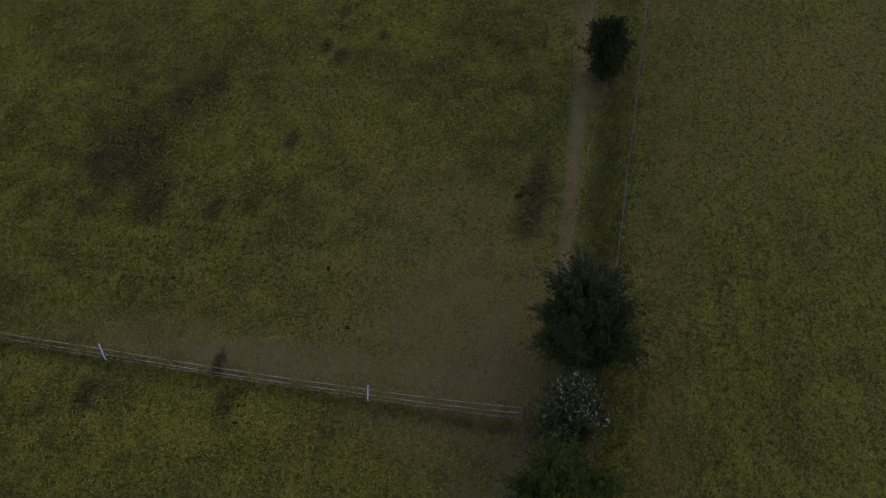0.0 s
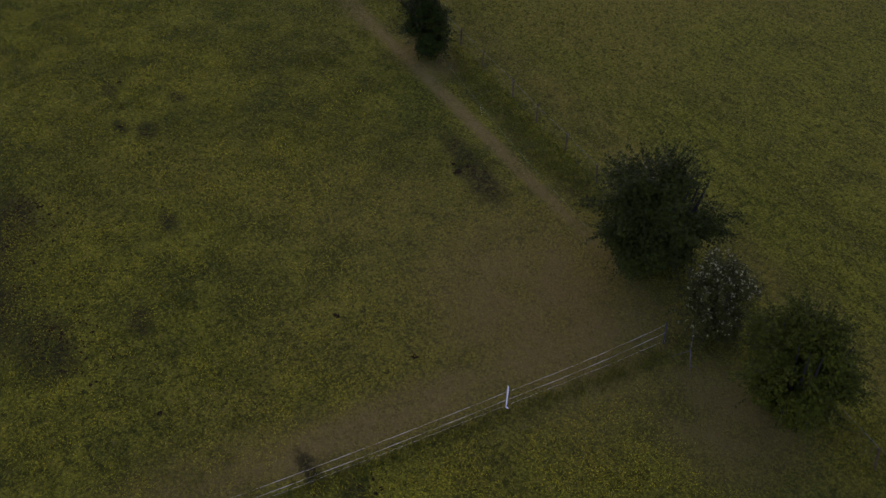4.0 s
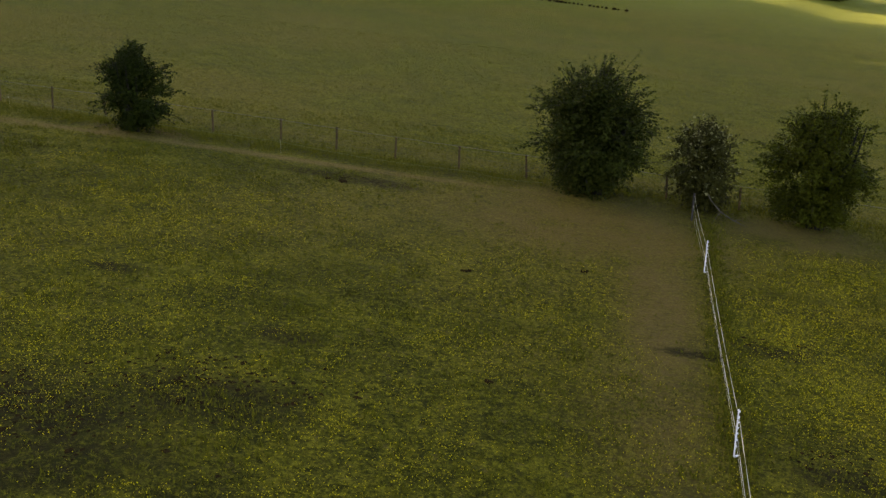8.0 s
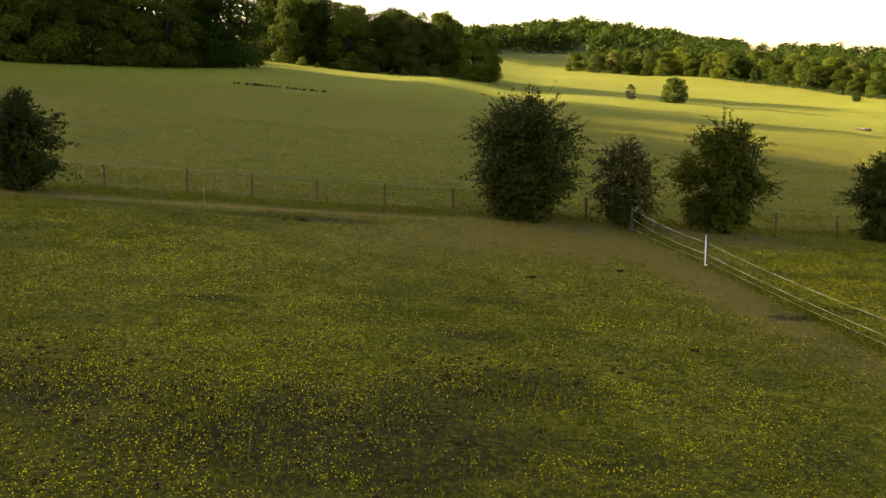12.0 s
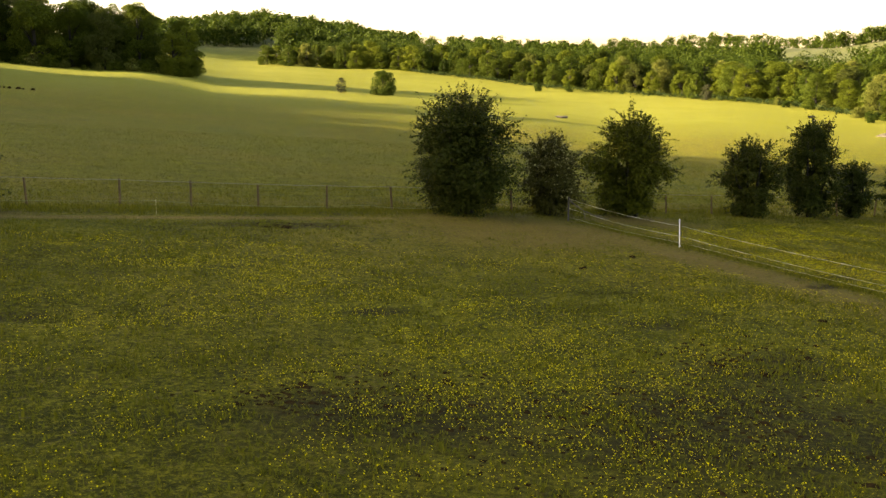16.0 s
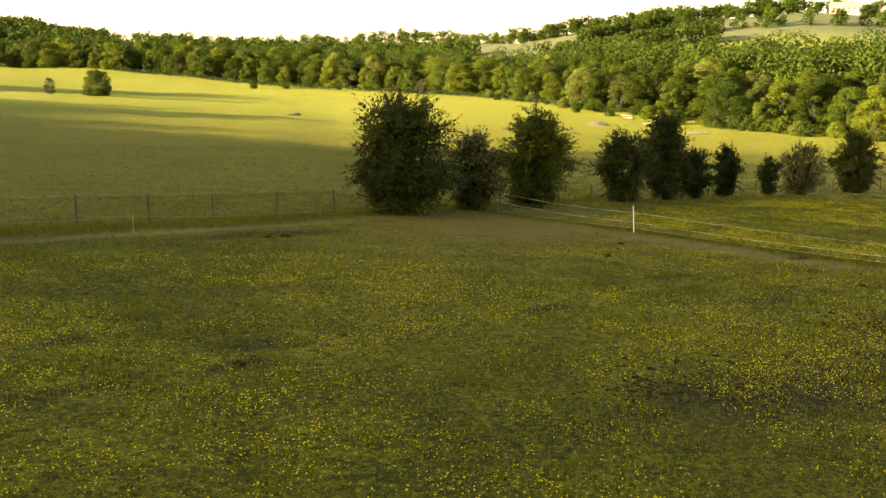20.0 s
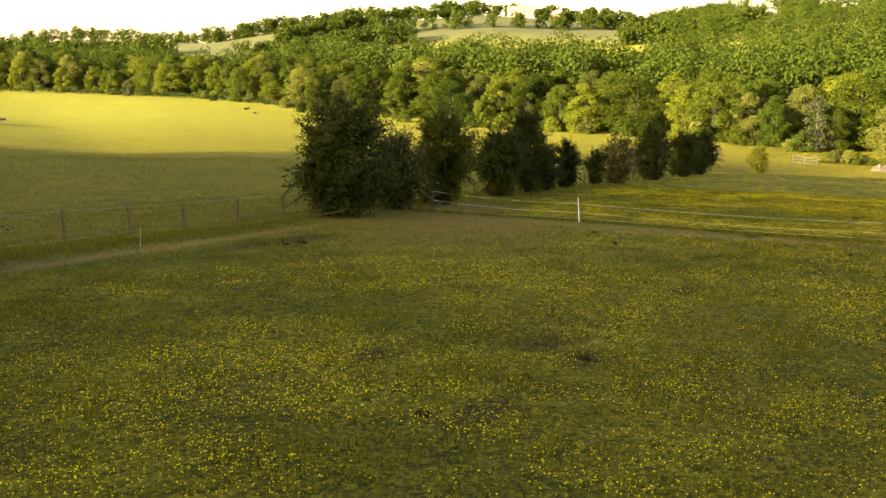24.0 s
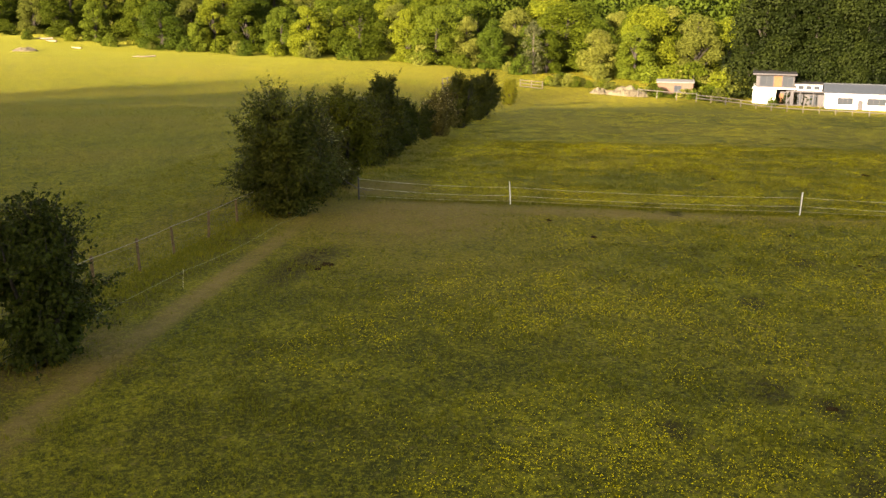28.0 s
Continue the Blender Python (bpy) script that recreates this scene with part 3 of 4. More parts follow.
# ---------- hawthorn bushes ----------
def bush(x, y, wide, tall, seed, label, blossom=0.0, dens=1.0, skirt=0.5, leaf=None, deep=0.95):
    rng = np.random.default_rng(seed)
    z = height(x, y)
    ob = base("hawthorn_bush", pose(x, y, z) @ Matrix.Diagonal((1, deep, 1, 1)), label, "bush", "bushes along the fence")
    r = wide / 2
    stems, lobes, sprigs = [], [], []
    for k in range(5):
        a, lean = rng.uniform(0, 6.28), rng.uniform(0.1, 0.35) * r
        stems.append([(0.12 * r * math.cos(a), 0.12 * r * math.sin(a), -0.1, 0.07 * r), (0.25 * r * math.cos(a), 0.25 * r * math.sin(a), 0.25 * tall, 0.05 * r),
                      ((0.25 * r + lean) * math.cos(a), (0.25 * r + lean) * math.sin(a), 0.6 * tall, 0.03 * r), ((0.3 * r + 1.3 * lean) * math.cos(a), (0.3 * r + 1.3 * lean) * math.sin(a), 0.9 * tall, 0.008)])
    n = int(64 + 24 * wide)
    for k in range(n):
        h = rng.uniform(0.06, 0.93)
        # narrow foot, wide middle, loose top
        env = np.interp(h, (0, 0.15, 0.38, 0.6, 0.78, 0.9, 1), (skirt, 0.78, 1.0, 0.98, 0.78, 0.52, 0.2))
        a, q = rng.uniform(0, 6.28), rng.random() ** 0.5
        lump = 0.94 + 0.55 * noise.noise((math.cos(a) * 1.5 + seed, math.sin(a) * 1.5, h * 3.2))
        rad = rng.uniform(0.14, 0.26) * r * (1.1 - 0.4 * h) + 0.08
        lobes.append((q * (env * r * lump - rad * 0.7) * math.cos(a), q * (env * r * lump - rad * 0.7) * math.sin(a), h * tall, rad, 0.85))
    v, f = crown(rng, lobes, int(13500 * wide * tall / 10 * dens), 0.14, 0.09, 0.6, 0.5, 1.0)
    # loose shoots that stand out of the outline
    sv, sn = [], []
    for k in range(int(95 * wide)):
        L = max((lobes[i] for i in rng.integers(len(lobes), size=2)), key=lambda q: q[2])
        p = np.array(L[:3])
        d = np.array((1.25 * p[0] / r, 1.25 * p[1] / r, (p[2] / tall - 0.42) * 1.5)) + rng.normal(0, 0.25, 3)
        d /= np.linalg.norm(d) + 1e-9
        ln = rng.uniform(0.3, 1.0) * (0.35 + 0.22 * r) * (1.55 if k % 9 == 0 else 1.0)
        p = p + d * L[3]
        bend = np.array((0, 0, rng.uniform(-0.55, 0.15)))
        q = [p + d * ln * s + bend * ln * s * s for s in (0, 0.35, 0.7, 1.0)]
        if q[-1][2] < 0.1:
            continue
        sprigs.append([(*q[i], (0.009, 0.007, 0.005, 0.003)[i]) for i in range(4)])
        for s in np.linspace(0.1, 1.0, 13):
            sv.append(p + d * ln * s + bend * ln * s * s + rng.normal(0, 0.045, 3))
            sn.append(rng.normal(0, 1, 3) + (0, 0, 1.4))
    v2, f2 = leaves(rng, np.array(sv), np.array(sn), 0.11, 0.07)
    for stem in stems:
        part("stem", mesh_of("stem", *tubes([stem], 6), [BARK]), None, ob)
    tagged(part("twig_spray", mesh_of("twig_spray", *tubes(sprigs, 4), [BARK]), None, ob), kind="stuff")
    vs, fs = np.concatenate([v, v2]), np.concatenate([f, f2 + len(v)])
    index = np.zeros(len(fs))
    if blossom:
        top = vs[fs[:, 0], 2] / tall
        index = (rng.random(len(fs)) < blossom * np.clip(top * 1.5 - 0.2, 0.05, 1)).astype(int)
    part("crown", mesh_of("crown", vs, fs, [leaf or HAWTHORN, BLOSSOM], index), None, ob, "white blossom scattered over dark leaves" if blossom else "")
    return ob


BUSHES = [
    (2.7, -1.4, 5.3, 4.75, 11, "large dark green hawthorn bush beside the wire fence", 0, 1.0, 0.6, None, 0.92),
    (7.1, -1.7, 3.1, 3.15, 12, "hawthorn bush with fading white blossom at the tape end", 0.13, 0.8, 0.6, GREYLEAF, 0.9),
    (11.4, -2.0, 4.0, 4.55, 13, "rounded yellow-green hawthorn bush beside the wire fence", 0, 1.0, 0.6, LIMELEAF, 0.9),
    (-16.9, -1.5, 3.2, 3.35, 14, "lone dark hawthorn bush with a narrow foot", 0, 1.0, 0.62, None, 0.85),
    (-36.3, -0.3, 3.3, 3.6, 23, "dark hawthorn bush beside a worn bare patch", 0, 1.0, 0.7),
    (-42.0, -0.2, 2.8, 3.4, 24, "dark hawthorn bush beside the wire fence", 0, 1.0, 0.7),
    (19.3, -1.9, 3.1, 3.6, 15, "low dark hawthorn bush in the fence row", 0, 1.0, 0.7),
    (23.7, -1.9, 3.5, 4.75, 16, "tall dark hawthorn bush in the fence row", 0, 1.0, 0.7),
    (26.8, -2.2, 2.1, 2.8, 17, "small hawthorn bush in the fence row", 0, 1.0, 0.7),
    (30.3, -2.4, 2.0, 2.9, 18, "small egg-shaped hawthorn bush in the fence row", 0, 1.0, 0.7),
    (35.2, -2.9, 1.5, 2.3, 19, "small upright hawthorn bush in the fence row", 0, 1.0, 0.7),
    (38.9, -3.5, 3.1, 3.1, 20, "hawthorn bush with sparse white blossom", 0.08, 0.7, 0.6, GREYLEAF),
    (46.5, -4.5, 3.4, 4.2, 21, "dense dark hawthorn bush in the fence row", 0, 1.0, 0.7),
    (55.5, -5.0, 3.3, 3.9, 22, "dense dark hawthorn bush in the fence row", 0, 1.0, 0.7),
    (62.0, -5.4, 3.3, 4.0, 27, "rounded dark hawthorn bush at the end of the row", 0, 0.8, 0.6),
    (98.0, -6.0, 2.9, 3.3, 28, "small pale green bush past the end of the row", 0, 0.6, 0.6, LIMELEAF),
]
for row in BUSHES:
    bush(*row)


# ---------- trees ----------
def tree_kind(seed, tall, wide, leaf, mat, count, shape=(0.18, 0.75), bark=BARK):
    """A template: trunk, limbs and a lobed crown, standing at the origin; returns the two meshes."""
    rng = np.random.default_rng(seed)
    r = wide / 2
    lo, hi = 0.3 * shape[0] * tall, tall
    limbs = [[(0, 0, -0.5, 0.020 * tall), (0.01 * tall, 0, 0.25 * tall, 0.016 * tall), (0.0, 0.01 * tall, 0.55 * tall, 0.014 * tall), (0, 0, 0.86 * tall, 0.004 * tall)]]
    lobes = []
    for k in range(int(30 + wide * 1.6)):
        h = rng.uniform(0.04, 0.97)
        env = max(0.2, math.sin(math.pi * (0.30 + 0.67 * h) ** shape[1])) ** 0.55
        a, q = rng.uniform(0, 6.28), 0.35 + 0.65 * rng.random() ** 0.5
        rad = rng.uniform(0.24, 0.44) * r * (1.1 - 0.3 * h)
        x, y, z = q * max(0.05, env * r - rad * 0.6) * math.cos(a), q * max(0.05, env * r - rad * 0.6) * math.sin(a), lo + h * (hi - lo) - rad * 0.6
        lobes.append((x, y, z, rad, 0.8))
        if k % 5 == 0:
            limbs.append([(0, 0, max(0.2 * tall, z - 0.3 * tall), 0.011 * tall), (x * 0.5, y * 0.5, z - 0.12 * tall, 0.007 * tall), (x, y, z, 0.002 * tall)])
    v, f = crown(rng, lobes, count, leaf, leaf * 0.75, 0.25, 0.42, 0.25)
    tv, tf = tubes(limbs, 6 if tall > 6 else 4)
    return mesh_of("trunk", tv, tf, [bark]), mesh_of("crown", v, f, [mat])


def plant(name, kind, x, y, size, turn, label, category="tree", group="", squash=1.0):
    z = height(x, y)
    ob = base(name, pose(x, y, z - 0.1, 0, 0, turn) @ Matrix.Diagonal((size * squash, size * squash, size, 1)), label, category, group)
    part("trunk", kind[0], None, ob)
    part("crown", kind[1], None, ob)
    return ob


KINDS = [tree_kind(40 + k, 20, w, 0.40, m, 19000, s) for k, (w, m, s) in enumerate(
    [(14, OAK, (0.08, 1.15)), (16, OAK, (0.05, 1.3)), (12, OAK, (0.06, 1.0)), (13, PALE, (0.06, 1.2)), (15, DARKLEAF, (0.05, 1.2)), (11, DARKLEAF, (0.04, 0.95)), (13, OAK, (0.05, 1.0))])]
SHADETREE = [tree_kind(90 + k, 17, w, 0.34, SHADELEAF, 17000, (0.0, 0.9)) for k, w in enumerate((11, 13))]
BARE = tree_kind(60, 14, 8, 0.40, DEAD, 2600, (0.15, 0.8), PALEBARK)
SHRUBS = [tree_kind(70 + k, 4, 5, 0.34, m, 1500, (0.0, 1.0)) for k, m in enumerate((OAK, PALE, DARKLEAF))]
FIELD = [tree_kind(80, 11, 11.5, 0.45, DARKLEAF, 8500, (0.02, 1.35)), tree_kind(81, 7, 6, 0.32, DARKLEAF, 3600, (0.25, 1.5)), tree_kind(82, 7.5, 6, 0.35, DEAD, 2600, (0.2, 1.3), PALEBARK)]

# single trees in the far pasture
for kind, a, d, size, label in ((0, 26.8, 299, 0.72, "round dark field tree casting a long shadow"), (2, 24.4, 298, 0.6, "small bare-looking field tree"),
                                (1, 35.5, 415, 0.66, "small round tree in the sunlit pasture"), (1, 37.3, 415, 0.64, "small round tree in the sunlit pasture"),
                                (1, 38.9, 430, 0.70, "small round tree in the sunlit pasture"), (2, 45.1, 374, 0.8, "young grey-green tree near the hedge"), (1, 54.0, 285, 0.5, "little tree near the hedge")):
    x, y, z = on_land(a, d)
    plant("field_tree", FIELD[kind], x, y, size, 40 * a, label)

rng = np.random.default_rng(9)


def along(points, step):
    """Places every step metres along a line of points."""
    out, left = [], 0.0
    for (x0, y0), (x1, y1) in zip(points, points[1:]):
        n = math.hypot(x1 - x0, y1 - y0)
        s = left
        while s < n:
            out.append((x0 + (x1 - x0) * s / n, y0 + (y1 - y0) * s / n, (x1 - x0) / n, (y1 - y0) / n))
            s += step
        left = s - n
    return out


def polar(a, d):
    return HUB[0] + d * math.sin(radians(a)), HUB[1] + d * math.cos(radians(a))


# wood on the rise; its unseen stretch is added to shade the near pasture
RISE = [(-5.8, 233.2), (-28.6, 223.8), (-74.8, 200.1), (-108.9, 151.6), (-118.0, 103.1), (-126.0, 45.7), (-134.0, -30.0), (-132.0, -110.0), (-120.0, -170.0)]
for x, y, dx, dy in along(RISE, 7.5):
    x, y = x + rng.normal(0, 1.6), y + rng.normal(0, 1.6)
    if x > -10:
        continue
    k = int(rng.choice(7, p=(0.2, 0.2, 0.15, 0.05, 0.15, 0.1, 0.15)))
    plant("woodland_tree", KINDS[k], x, y, 1.08 * rng.uniform(0.88, 1.12), rng.uniform(0, 360), "tall broadleaf tree in the rise wood, which runs on unseen for shade", "tree", "trees of the wood on the rise", 1.15)
# its thin sunlit end
for x, y, k, size in ((-4, 316, 1, 1.25), (3, 309, 4, 1.2), (11, 321, 0, 1.3), (-12, 322, 6, 1.3), (0, 332, 2, 1.35), (70.3, 299.2, 2, 0.95), (64.0, 293.4, 0, 0.8), (54.8, 301.6, 6, 1.15), (43.4, 299.9, 3, 1.05), (34.2, 306.7, 1, 1.15), (22.8, 302.9, 0, 1.2), (12.8, 308.4, 6, 1.25), (4.0, 314.0, 1, 1.2), (48.7, 317.7, 2, 1.2), (28.1, 321.7, 3, 1.2), (9.1, 328.1, 0, 1.3), (59.0, 315.7, 1, 1.1), (72.1, 313.4, 6, 1.0), (38.4, 319.7, 0, 1.15), (17.9, 326.0, 3, 1.25), (-0.8, 334.9, 1, 1.3), (60.8, 332.1, 3, 1.2), (43.6, 336.2, 1, 1.25), (26.6, 340.3, 0, 1.25)):
    plant("woodland_tree", KINDS[k], x, y, 0.95 * size, 47 * x, "sunlit broadleaf tree at the end of the wood", "tree", "trees of the wood on the rise", 1.1)

for k in range(13):
    plant("shrub", SHRUBS[k % 2], 6 + 4.9 * k, 296 - 0.3 * k + 2.5 * math.sin(4 * k), 0.8 + 0.35 * math.sin(5 * k), 60 * k, "leafy shrub at the sunlit end of the wood", "shrub", "shrubs under the wood end")

# the wood across the valley
VALLEY = [polar(a, d) for a, d in ((20, 560), (26.5, 530), (31, 490), (35, 455), (44, 402), (50, 352), (56, 294), (61.5, 262), (67, 240), (75, 214), (81, 203), (88, 192), (97, 186), (106, 186))]
for row, (back, step, low) in enumerate(((0, 11, 0.78), (9, 10, 0.98), (20, 10.5, 1.08), (32, 11, 1.12))):
    for x, y, dx, dy in along(VALLEY, step):
        x, y = x - dy * back + rng.normal(0, 2.0), y + dx * back + rng.normal(0, 2.0)
        k = int(rng.choice(7, p=(0.18, 0.18, 0.12, 0.16, 0.16, 0.08, 0.12)))
        if math.hypot(x - 150, y + 62) < 32:
            continue
        if math.degrees(math.atan2(x - HUB[0], y - HUB[1])) < 50:
            low = min(low, 0.6 + 0.03 * row)
        plant("woodland_tree", KINDS[k], x, y, low * rng.uniform(0.72, 1.2), rng.uniform(0, 360), "sunlit broadleaf tree at the edge of the valley wood", "tree", "trees of the valley wood", rng.uniform(1.1, 1.4))
for a, d, size in ((83, 194, 0.8), (98.5, 184, 0.9)):
    plant("bare_tree", BARE, *polar(a, d), size, 70 * a, "pale half-bare tree at the wood edge", "tree")
for k, (x, y, dx, dy) in enumerate(along(VALLEY[5:], 7.5)):
    x, y = x + dy * 7 + rng.normal(0, 2), y - dx * 7 + rng.normal(0, 2)
    if math.hypot(x - 140, y + 50) > 17 and rng.random() < 0.75:
        plant("shrub", SHRUBS[k % 3], x, y, rng.uniform(0.5, 1.2), rng.uniform(0, 360), "leafy shrub before the valley wood", "shrub", "shrubs before the valley wood")


def far_woods():
    """Distant tree cover on the hills, one mass of crowns."""
    rng = np.random.default_rng(21)
    units = []
    for k in range(10):
        r2 = np.random.default_rng(100 + k)
        lobes = [(r2.uniform(-0.3, 0.3), r2.uniform(-0.3, 0.3), r2.uniform(0.15, 0.78), r2.uniform(0.17, 0.30), 0.85) for i in range(11)]
        units.append(crown(r2, lobes, 300 if k < 5 else 1300, 0.10 if k < 5 else 0.044, 0.08 if k < 5 else 0.036, 0.2, 0.38, 0.25))
    vs, fs, n0 = [], [], 0

    def put(x, y, size, near=0):
        nonlocal n0
        v, f = units[rng.integers(5) + 5 * near]
        a = rng.uniform(0, 6.28)
        c, s = math.cos(a), math.sin(a)
        w = size * rng.uniform(0.75, 1.0)
        vs.append(np.stack([(v[:, 0] * c - v[:, 1] * s) * w + x, (v[:, 0] * s + v[:, 1] * c) * w + y, v[:, 2] * size + height(x, y) - 0.06 * size], 1))
        fs.append(f + n0)
        n0 += len(v)

    # behind the edge of the valley wood, up the slope
    for back in (44, 56, 70, 84, 100, 122, 148):
        for x, y, dx, dy in along(VALLEY, 9.5 + back * 0.03):
            x, y = x - dy * back + rng.normal(0, 2.5), y + dx * back + rng.normal(0, 2.5)
            a = math.degrees(math.atan2(x - HUB[0], y - HUB[1]))
            if 48 < a < 78 and back > 110:
                continue
            put(x, y, rng.uniform(13, 18) + 6.5 * min(1, max(0, (a - 48) / 10)), 1)
    for back in (175, 205, 240, 280, 325):
        for x, y, dx, dy in along(VALLEY[9:], 13):
            put(x - dy * back + rng.normal(0, 4), y + dx * back + rng.normal(0, 4), rng.uniform(17, 23), 1)
    # behind the wood on the rise
    for back in (9, 18, 30, 44, 62, 80):
        for x, y, dx, dy in along(RISE, 9):
            if x > -18 or back > 32 and x > -100:
                continue
            put(x + dy * back + rng.normal(0, 2.5), y - dx * back + rng.normal(0, 2.5), rng.uniform(24, 29) if back < 32 else rng.uniform(15, 19), 1 if back < 20 else 0)
    # trees up the unseen hill behind it, added to hold back the sun
    for k in range(420):
        put(*polar(rng.uniform(-112, -38), rng.uniform(240, 460)), rng.uniform(14, 18))
    # the round wooded hill, and lines of trees on the pasture hill
    for k in range(520):
        a, d = rng.uniform(9, 28), rng.uniform(640, 1000)
        if d < 720 and 15 < a < 20.5:
            continue
        put(*polar(a, d), rng.uniform(15, 22))
    for k in range(150):
        a, d = rng.uniform(30, 48), rng.uniform(600, 800)
        put(*polar(a, d), rng.uniform(14, 20))
    for k in range(230):
        a = rng.uniform(76, 106)
        put(*polar(a, rng.uniform(430, 900)), rng.uniform(15, 22), 1)
    for a0, d0, a1, d1, n in ((50.5, 900, 56, 880, 40), (54, 930, 80, 960, 120), (54.5, 730, 60, 840, 60), (57, 860, 66, 900, 60), (60, 760, 72, 800, 26), (68, 920, 74, 930, 50), (72, 800, 80, 860, 70), (74, 620, 82, 660, 50), (52, 660, 62, 690, 40)):
        for k in range(n):
            s = rng.random()
            put(*polar(a0 + (a1 - a0) * s, d0 + (d1 - d0) * s + rng.normal(0, 7)), rng.uniform(9, 18))
    for k in range(420):
        a, d = rng.uniform(5, 72), rng.uniform(2100, 2700)
        put(*polar(a, d), rng.uniform(22, 40))
    ob = new("distant_woods", mesh_of("distant_woods", np.concatenate(vs), np.concatenate(fs), [FARLEAF]))
    tagged(ob, "hazy green woods over the hills beyond the valley and the added shade ridge", "woods", kind="stuff")


far_woods()


def hedge():
    rng = np.random.default_rng(31)
    line = [polar(a, d) for a, d in ((28, 508), (31, 478), (35, 442), (44, 388), (50, 338), (55, 294))]
    lobes = []
    for x, y, dx, dy in along(line, 1.6):
        lobes.append((x + rng.normal(0, 0.3), y + rng.normal(0, 0.3), height(x, y) + rng.uniform(0.5, 1.2), rng.uniform(0.9, 1.25), 0.8))
    v, f = crown(rng, lobes, 9000, 0.5, 0.35, 0.3)
    ob = new("hedge", mesh_of("hedge", v, f, [HEDGE]))
    tagged(ob, "low trimmed dark green hedge along the valley wood", "hedge")


hedge()


# ---------- the homestead across the field ----------
EYE = (-35.9, -12.6)


def seen_from_path(bearing, d):
    """A place by its bearing and distance from the path's end."""
    return EYE[0] + d * math.sin(radians(bearing)), EYE[1] + d * math.cos(radians(bearing))


def facing(bearing, d, turn=0.0, lift=0.0):
    """A pose there, with its x axis to the right and its y axis away as seen from the path's end."""
    x, y = seen_from_path(bearing, d)
    return pose(x, y, height(x, y) + lift, 0, 0, -bearing + turn)


def window(parent, x0, x1, z0, z1, y=0.0, bars=1, frame_mat=None):
    frame_mat = frame_mat or TRIM_AND_SHADE
    w = part("window", box(x0, x1, y - 0.02, y + 0.05, z0, z1), GLASS, parent)
    t = 0.09
    for a, b, c, d in ((x0 - t, x1 + t, z1, z1 + t), (x0 - t, x1 + t, z0 - t, z0), (x0 - t, x0, z0, z1), (x1, x1 + t, z0, z1)):
        part("frame", box(a, b, y - 0.07, y + 0.05, c, d), frame_mat, w)
    for k in range(bars):
        xm = x0 + (x1 - x0) * (k + 1) / (bars + 1)
        part("mullion", box(xm - 0.03, xm + 0.03, y - 0.05, y + 0.03, z0, z1), frame_mat, w)
    return w


def modern_house():
    m = facing(100.86, 178, 0, -0.2) @ Matrix.Diagonal((0.77, 0.82, 0.79, 1))
    h = base("house", m, "white two-storey house with timber cladding and a dark flat roof", "house")
    part("ground_floor_wall", box(0, 4.9, 0, 8, -0.6, 3.75), RENDER_W, h)
    part("ground_floor_wall", box(8.0, 8.7, 0, 8, -0.6, 3.75), TRIM_AND_SHADE, h)
    # near-black wall colour stands for the shade inside the entrance
    part("back_wall", box(4.9, 8.0, 3.0, 8, -0.6, 3.75), TRIM_AND_SHADE, h, "entrance recess wall, coloured dark for its shade")
    part("door", box(5.6, 6.6, 2.93, 3.0, -0.2, 2.2, 0.01), CLAD, h, "timber front door")
    part("upper_wall", box(0.5, 8.6, 0.3, 8, 3.75, 6.55), TRIM_AND_SHADE, h, "dark grey upper storey")
    for k in range(9):
        part("cladding_board", box(4.30 + 0.19 * k, 4.47 + 0.19 * k, 0.22, 0.3, 3.95, 6.4, 0.01), CLAD, h)
    window(h, 1.3, 4.1, 4.0, 6.2, 0.26, 1)
    window(h, 6.1, 8.3, 4.0, 6.2, 0.26, 1)
    part("balcony_slab", box(-0.2, 8.9, -0.9, 0.3, 3.62, 3.8, 0.02), RENDER_W, h)
    part("roof", box(-0.3, 9.1, -1.0, 8.5, 6.55, 6.9, 0.04), TRIM_AND_SHADE, h, "dark flat roof with deep eaves")


def porch_wing():
    m = facing(102.5, 178, 0, -0.2) @ Matrix.Diagonal((0.82, 0.82, 0.82, 1))
    h = base("porch_wing", m, "low white wing with a dark open veranda", "building")
    # the veranda's shade is put into the dark colour of its wall
    part("back_wall", box(0.6, 8.2, 3.0, 7, -0.6, 3.2), TRIM_AND_SHADE, h, "veranda wall, coloured dark for its shade")
    part("fascia", box(0.4, 8.4, 0.0, 7, 3.2, 3.45), TRIM_AND_SHADE, h)
    part("clerestory_wall", box(0.7, 7.4, 1.2, 7, 3.45, 4.7), RENDER_W, h)
    part("roof", box(0.5, 7.6, 0.9, 7.2, 4.7, 4.88), TRIM_AND_SHADE, h)
    for k in range(4):
        window(h, 1.2 + 1.55 * k, 2.2 + 1.55 * k, 3.75, 4.4, 1.18, 0)
    for x in (0.6, 3.2, 5.8, 8.1):
        part("post", box(x - 0.09, x + 0.09, 0.05, 0.23, -0.6, 3.2), TRIM_AND_SHADE, h)
    window(h, 2.0, 3.6, 0.4, 2.3, 2.96, 1)
    window(h, 5.2, 6.8, 0.4, 2.3, 2.96, 1)


